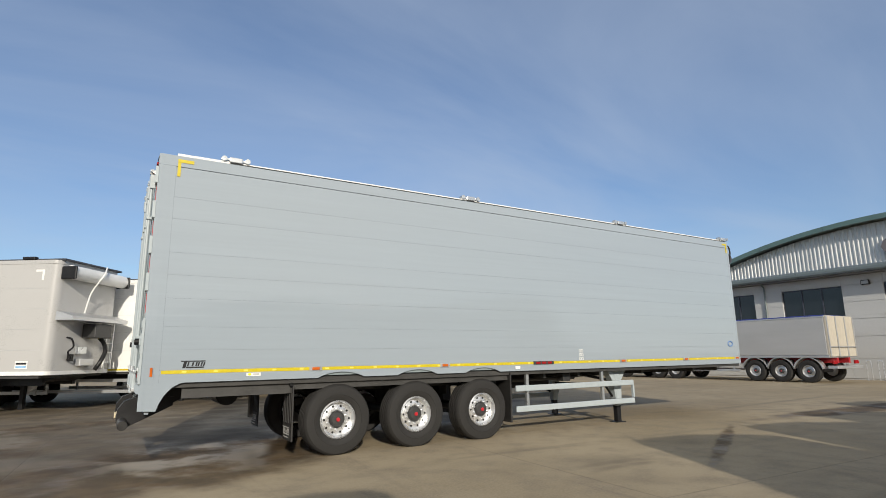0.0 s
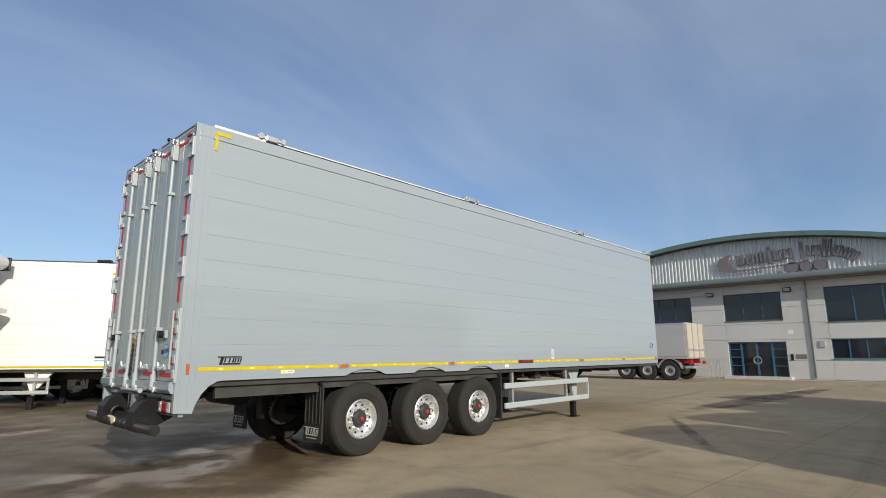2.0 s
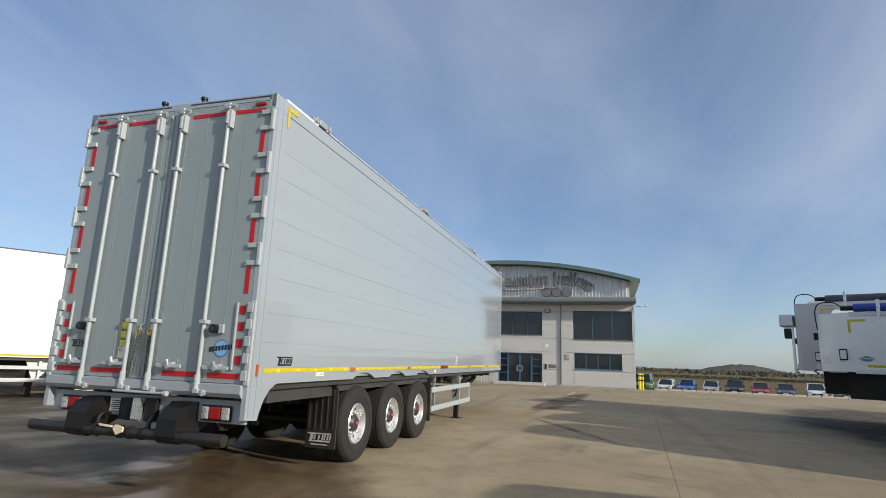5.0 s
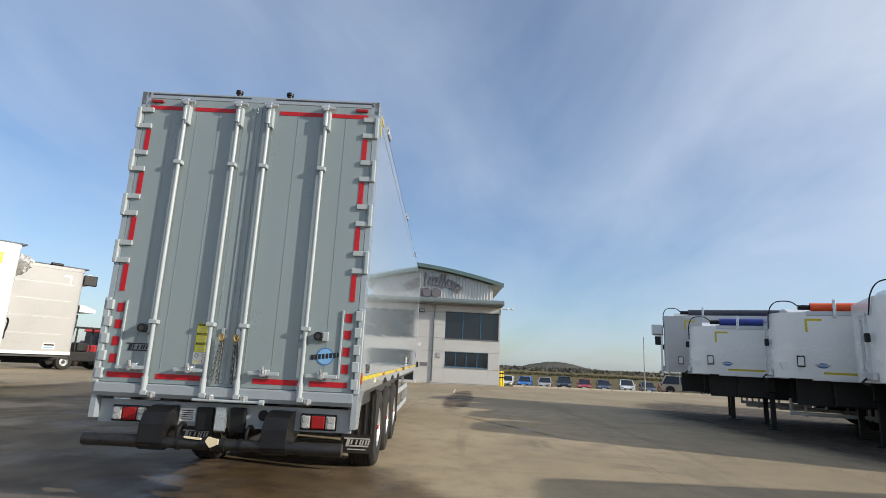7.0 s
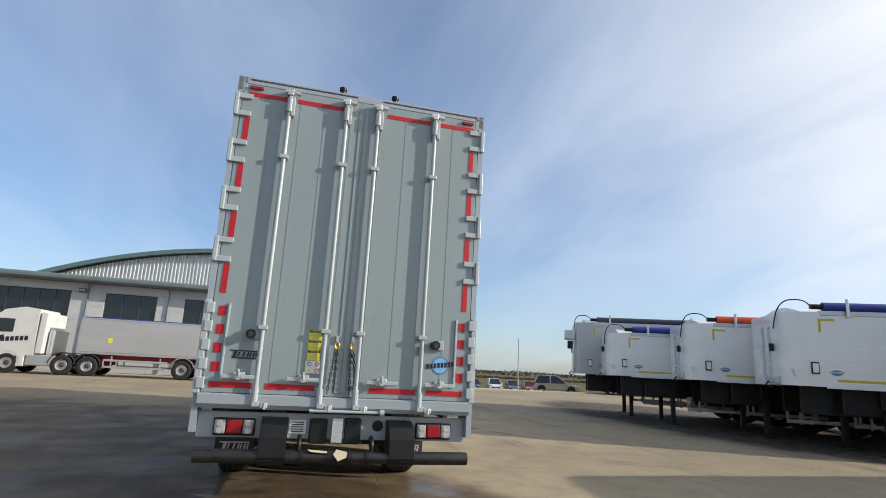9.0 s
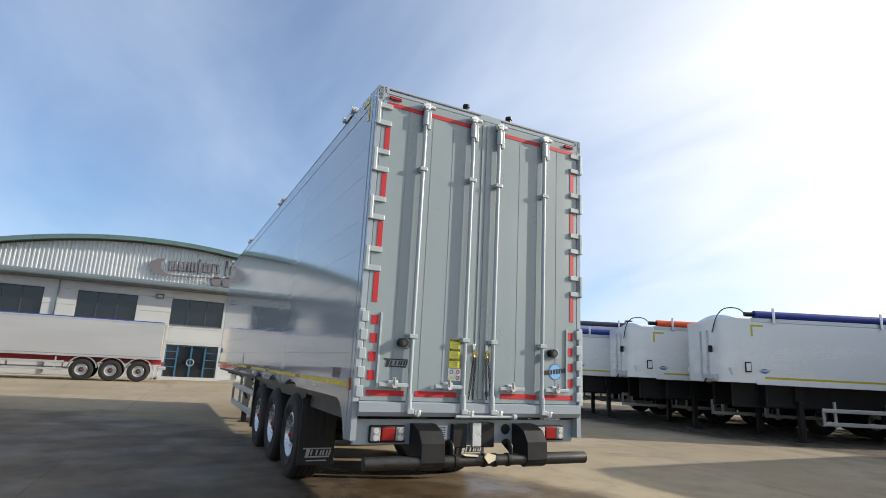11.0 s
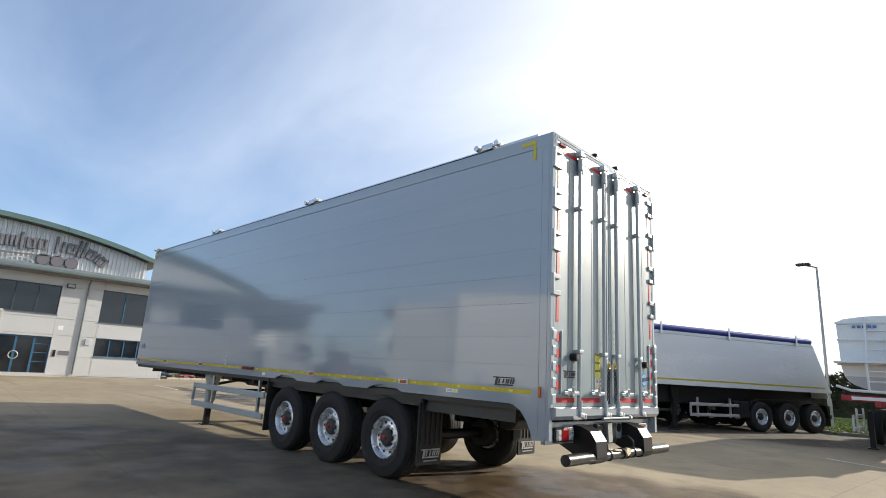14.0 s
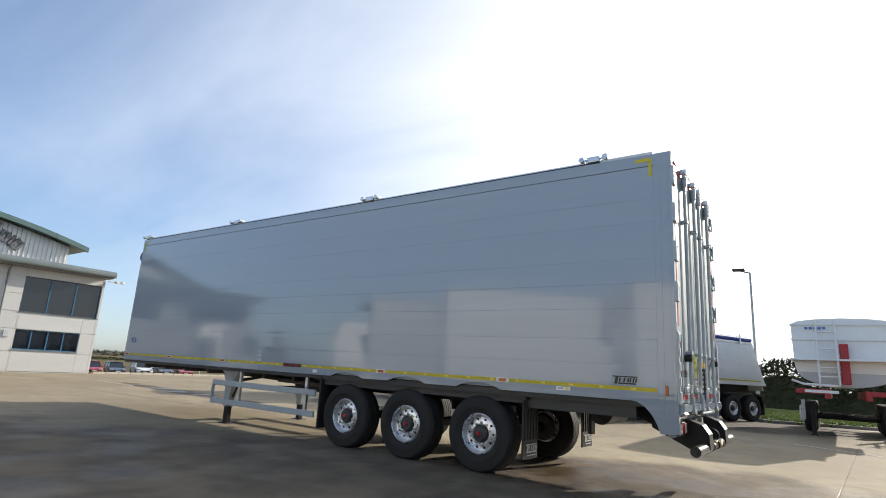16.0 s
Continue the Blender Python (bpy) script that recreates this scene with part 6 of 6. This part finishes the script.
def bare_tree(x, y, height, seed, label="leafless oak with a broad twiggy crown", levels=5, name="tree"):
    tr = thing(name, label, "tree", "bare trees on the boundary", pose(x, y, ground_z(x, y)))
    rnd = random.Random(seed)
    trunk, crown = bmesh.new(), bmesh.new()

    def grow(p, d, length, r, level):
        q = p + d * length
        rod(trunk if level < 2 else crown, p, q, r, 6 if level < 2 else 3, r * 0.68, caps=level < 2)
        if level >= levels:
            return
        for _ in range(3 if level < 3 else 4):
            axis = Vector((rnd.uniform(-1, 1), rnd.uniform(-1, 1), rnd.uniform(-0.35, 0.9)))
            nd = (d * 0.75 + axis * 0.8).normalized()
            grow(p + d * length * rnd.uniform(0.6, 1.0), nd, length * rnd.uniform(0.6, 0.78), r * 0.6, level + 1)
    grow(Vector((0, 0, -0.1)), Vector((0, 0, 1)), height * 0.27, height * 0.028, 0)
    part("trunk", trunk, BARK, tr)
    part("crown", crown, BARK, tr)
    return tr


bare_tree(66, 34.8, 14.5, 3)
bare_tree(9, -44, 6.5, 6)
bare_tree(-2, -46, 5.5, 7)
bare_tree(5, -47, 5.0, 10)
bare_tree(-12, -45, 6.0, 12)


def skyline():
    bm = bmesh.new()
    n = 60
    pts = []
    for i in range(n + 1):
        a = radians(-17.5 + 11 * i / n)
        u = i / n
        h = 5.5 * max(0, math.sin(math.pi * min(1, max(0, (u - 0.12) / 0.72)))) ** 1.3 + 0.8 * noise.noise(Vector((i * 0.5, 0, 0))) + 0.8
        pts.append((430 * math.cos(a), 430 * math.sin(a), max(0.3, h)))
    lo = [bm.verts.new((x, y, -2)) for x, y, h in pts]
    mid = [bm.verts.new((x * 1.12, y * 1.12, h)) for x, y, h in pts]
    hi = [bm.verts.new((x * 1.35, y * 1.35, -2)) for x, y, h in pts]
    for i in range(n):
        bm.faces.new((lo[i], lo[i + 1], mid[i + 1], mid[i]))
        bm.faces.new((mid[i], mid[i + 1], hi[i + 1], hi[i]))
    tagged(part("hill", bm, HILL, smooth=True), "low dark wooded hill on the horizon", "hill", kind="structure")

    def woods_at(r):
        a = radians(r.uniform(-75, 75))
        d = r.uniform(300, 420) if r.random() < 0.6 else r.uniform(150, 230)
        clump = 0.5 + 0.5 * noise.noise(Vector((math.degrees(a) * 0.35, d * 0.004, 1)))
        h = (0.4 + 1.6 * max(0, clump - 0.4) * 1.6) * d / 330
        return d * math.cos(a), d * math.sin(a), 0.2 + h * r.random()
    scatter("far_woods", 26000, woods_at, 0.7, HILL, "thin line of far hedges and leafless trees", "woods", 11, -0.4)

    def scrub_at(r):
        y = r.uniform(-75, -7)
        x = 92 + 0.1 * y + r.gauss(0, 1.5)
        return x, y, 0.0 + 0.5 * r.random() * (0.7 + 0.3 * noise.noise(Vector((y * 0.2, 0, 0))))
    scatter("far_hedge", 9000, scrub_at, 0.18, HEDGE, "dark hedge beyond the car park", "hedge", 12, -0.4)


skyline()


# ---- parked cars ----
TYRE_S = RUBBER
CAR_GLASS = GLASS_DK


def car_paint(name, c):
    return material(name, c, 0.22, var=0.05, scale=2, fine=30, coat=0.8)


def car(x, y, heading, paint, label, kind="hatch"):
    c = thing("parked_car", label, "car", "cars in the car park")
    put(c, x, y, heading)
    L, W, H = {"hatch": (4.2, 0.88, 1.46), "suv": (4.5, 0.92, 1.66), "mpv": (4.35, 0.9, 1.58), "van": (4.9, 0.97, 1.95)}[kind]
    hood = 0.55 * H
    bm = bmesh.new()
    low = [(0.0, 0.32), (0.05, 0.62), (0.12, hood * 1.02), (L * 0.7, hood * 1.04), (L - 0.35, hood * 0.9), (L - 0.04, hood * 0.68), (L, 0.42), (L - 0.1, 0.25), (0.1, 0.25)]
    prism(bm, low, -W, W)
    bmesh.ops.bevel(bm, geom=[e for e in bm.edges if abs(abs(e.verts[0].co.y) - W) < 1e-4 and abs(e.verts[0].co.y - e.verts[1].co.y) < 1e-4], offset=0.09, segments=3, affect="EDGES")
    part("body", bm, paint, c, smooth=True)
    back = 0.08 if kind != "van" else 0.02
    front = L * 0.74 if kind != "van" else L * 0.8
    base = [(back, hood), (front, hood * 1.0)]
    roof = [(back + (0.35 if kind != "van" else 0.1), H), (front - L * (0.23 if kind != "van" else 0.15), H)]
    bm = bmesh.new()
    wb, wt = W - 0.04, W - 0.2
    vb = [bm.verts.new(p) for p in ((base[0][0], -wb, hood), (base[1][0], -wb, hood), (base[1][0], wb, hood), (base[0][0], wb, hood))]
    vt = [bm.verts.new(p) for p in ((roof[0][0], -wt, H - 0.05), (roof[1][0], -wt, H - 0.05), (roof[1][0], wt, H - 0.05), (roof[0][0], wt, H - 0.05))]
    for i in range(4):
        j = (i + 1) % 4
        bm.faces.new((vb[i], vb[j], vt[j], vt[i]))
    bm.faces.new(vt)
    part("glasshouse", bm, CAR_GLASS, c, "dark tinted windows")
    part("roof", abox(roof[0][0] - 0.05, roof[1][0] + 0.06, -wt - 0.02, wt + 0.02, H - 0.06, H, bev=0.03), paint, c, smooth=True)
    for s in (-1, 1):
        for bx, tx in ((base[0][0], roof[0][0]), (L * 0.36, L * 0.36), (base[1][0], roof[1][0])):
            bm = bmesh.new()
            rod(bm, (bx, s * wb, hood), (tx, s * wt, H - 0.04), 0.045, 6)
            part("pillar", bm, paint, c)
        part("mirror", abox(front - 0.35, front - 0.2, *sorted((s * (W - 0.02), s * (W + 0.17))), hood + 0.02, hood + 0.17, bev=0.03), paint, c)
        part("headlamp", abox(L - 0.28, L - 0.06, *sorted((s * (W - 0.42), s * (W - 0.06))), hood * 0.66, hood * 0.84, bev=0.03), CLEAR_LENS, c)
        part("tail_lamp", abox(0.02, 0.16, *sorted((s * (W - 0.3), s * (W - 0.02))), hood * 0.72, hood * 0.98, bev=0.02), RED_LENS, c)
        for wx in (0.78, L - 0.85):
            wheel_meshes(c, s, 0.32, 0.21, HUBDARK, ALU_DULL, (wx, s * (W - 0.1), 0.32), bolts=False)
            part("wheel_arch", aprism(arc(wx, 0.32, 0.39, 180, 0, 10), *sorted((s * (W - 0.3), s * (W + 0.004)))), BLACK, c)
    part("grille", abox(L - 0.05, L + 0.012, -0.5, 0.5, hood * 0.42, hood * 0.64, bev=0.015), BLACK, c)
    part("number_plate", abox(L + 0.012, L + 0.02, -0.26, 0.26, 0.36, 0.47), DECAL_W, c)
    return c


GREENP, BLUEP, WHITEP = car_paint("green_van_paint", (0.05, 0.16, 0.035)), car_paint("blue_car_paint", (0.02, 0.17, 0.55)), car_paint("white_car_paint", (0.72, 0.72, 0.72))
SILVERP, BLACKP, REDP = car_paint("silver_car_paint", (0.42, 0.42, 0.41)), car_paint("black_car_paint", (0.02, 0.022, 0.028)), car_paint("red_car_paint", (0.4, 0.03, 0.035))
NAVYP, CHAMP = car_paint("slate_car_paint", (0.06, 0.08, 0.11)), car_paint("champagne_car_paint", (0.36, 0.33, 0.28))
FACE = 166.0
row = [(-8.9, GREENP, "dark green panel van beside the office", "van"), (-11.9, WHITEP, "white car facing the yard", "hatch"), (-14.3, BLUEP, "bright blue hatchback car", "hatch"),
       (-17.0, SILVERP, "silver car in the car park", "hatch"), (-19.6, BLACKP, "black off-road car in the car park", "suv"), (-22.3, REDP, "dark red car in the car park", "hatch"),
       (-24.9, NAVYP, "slate-grey car in the car park", "hatch"), (-28.0, WHITEP, "white estate car in the car park", "suv"), (-30.8, NAVYP, "dark blue-grey car in the car park", "hatch"), (-33.4, REDP, "red car half hidden in the car park", "hatch")]
for yy, pnt, lab, kd in row:
    car((68.0 if kd == "van" else 72.0), yy, 170.0 if kd == "van" else FACE, pnt, lab, kd)
car(44.1, -21.8, -112.0, CHAMP, "champagne people carrier parked side-on", "mpv")
car(41.3, -27.4, -115.0, REDP, "bright red car behind the tippers", "hatch")
car(41.0, -30.6, -100.0, BLACKP, "black car behind the tippers", "suv")


# ---- posts, bollards and yard vehicles ----
POST = material("grey_lamp_post", (0.3, 0.31, 0.31), 0.4, metal=0.4, var=0.08)
BOLL = material("yellow_bollard_paint", (0.75, 0.55, 0.02), 0.4, var=0.1)


def lamp_post(x, y, h, heads, label, lean=0.0):
    p = thing("lamp_post", label, "lamp post", at=pose(x, y, ground_z(x, y), 0, lean, 0))
    bm = bmesh.new()
    rod(bm, (0, 0, -0.1), (0, 0, 1.2), 0.09, 10, 0.085)
    rod(bm, (0, 0, 1.2), (0, 0, h), 0.06, 10, 0.04)
    part("column", bm, POST, p, smooth=True)
    for a in heads:
        d = Vector((math.cos(radians(a)), math.sin(radians(a)), 0))
        bm = bmesh.new()
        rod(bm, (0, 0, h - 0.02), d * 0.4 + Vector((0, 0, h + 0.1)), 0.03, 8)
        part("arm", bm, POST, p)
        bm = bmesh.new()
        box(bm, 0.2, 0.75, -0.16, 0.16, h + 0.1, h + 0.2, bev=0.04)
        bmesh.ops.rotate(bm, cent=(0, 0, 0), matrix=Matrix.Rotation(radians(a), 3, "Z"), verts=bm.verts)
        part("lamp_head", bm, HUBDARK, p)
    return p


lamp_post(47.2, -21.55, 5.2, (), "tall thin grey lamp post by the car park")
lamp_post(1.5, -21.4, 6.7, (0,), "slim grey lamp post with one flat head")
lamp_post(27.7, -29.6, 5.6, (200,), "lamp post with a long arm behind the tippers")
lamp_post(30.5, 34.0, 9.2, (20, 200), "twin-headed lamp post behind the parked row")
for k, (bx_, by_) in enumerate(((34.8, -6.55), (35.2, -6.75), (35.7, -6.6))):
    b = thing("bollard", "yellow bollard with black bands at the office corner", "bollard", "bollards", pose(bx_, by_, ground_z(bx_, by_)))
    bm = bmesh.new()
    rod(bm, (0, 0, -0.1), (0, 0, 1.05), 0.085, 14)
    part("post", bm, BOLL, b, smooth=True)
    for z in (0.55, 0.85):
        bm = bmesh.new()
        rod(bm, (0, 0, z), (0, 0, z + 0.1), 0.0875, 14)
        part("band", bm, BLACK, b)
for by_ in (3.0, 3.5):
    h = thing("entrance_hoop", "bent steel hoop rail beside the entrance", "rail", "entrance rails", pose(32.0, by_, ground_z(32.0, by_)))
    bm = bmesh.new()
    pipe(bm, [(0, -0.1, -0.1), (0, -0.1, 0.85), (0, -0.05, 0.95), (0, 0.05, 0.95), (0, 0.1, 0.85), (0, 0.1, -0.1)], 0.025, 8)
    part("hoop", bm, ALU, h, smooth=True)


def farm_tractor():
    t = thing("farm_tractor", "red farm tractor parked beyond the lorry", "tractor")
    put(t, 35.5, 23.0, 200.0)
    part("bonnet", abox(1.4, 3.1, -0.4, 0.4, 0.95, 1.55, bev=0.08), REDP, t)
    part("cab_frame", aprism([(0.1, 1.0), (1.5, 1.0), (1.35, 2.45), (0.2, 2.45)], -0.75, 0.75), GLASS_DK, t)
    part("cab_roof", abox(0.05, 1.5, -0.85, 0.85, 2.45, 2.65, bev=0.06), REDP, t)
    for s in (-1, 1):
        part("fender", aprism(arc(0.6, 0.85, 1.0, 190, 20, 10) + arc(0.6, 0.85, 0.92, 20, 190, 10), *sorted((s * 0.6, s * 1.1))), REDP, t)
        wheel_meshes(t, s, 0.85, 0.5, HUBRED, REDP, (0.6, s * 0.95, 0.85), bolts=False)
        wheel_meshes(t, s, 0.55, 0.35, HUBRED, REDP, (2.7, s * 0.85, 0.55), bolts=False)


farm_tractor()


def fork_truck():
    f = thing("fork_truck", "dark heavy fork-lift truck with tall mast", "forklift")
    put(f, 24.8, 19.5, -30.0)
    part("chassis", abox(0, 3.6, -0.8, 0.8, 0.45, 1.0, bev=0.06), BLACK, f)
    part("counterweight", abox(0, 1.0, -0.9, 0.9, 0.5, 1.25, bev=0.15), HUBDARK, f)
    part("seat", abox(1.5, 2.1, -0.35, 0.35, 1.0, 1.5, bev=0.06), BLACK, f)
    for x in (1.2, 2.7):
        for s in (-1, 1):
            part("cage_post", abox(x, x + 0.07, *sorted((s * 0.6, s * 0.67)), 1.0, 2.3), BLACK, f)
    part("cage_roof", abox(1.1, 2.9, -0.7, 0.7, 2.3, 2.38), BLACK, f)
    for s in (-1, 1):
        part("mast_rail", abox(3.65, 3.85, *sorted((s * 0.4, s * 0.52)), 0.2, 3.2), HUBDARK, f)
        part("fork", abox(3.86, 5.0, *sorted((s * 0.3, s * 0.42)), 0.15, 0.22), HUBDARK, f)
        wheel_meshes(f, s, 0.42, 0.3, HUBDARK, ALU_DULL, (0.7, s * 0.75, 0.42), bolts=False)
        wheel_meshes(f, s, 0.48, 0.34, HUBDARK, ALU_DULL, (3.0, s * 0.8, 0.48), bolts=False)
    for z in (0.6, 1.6, 2.6, 3.1):
        part("mast_cross", abox(3.7, 3.82, -0.399, 0.399, z, z + 0.08), HUBDARK, f)


fork_truck()
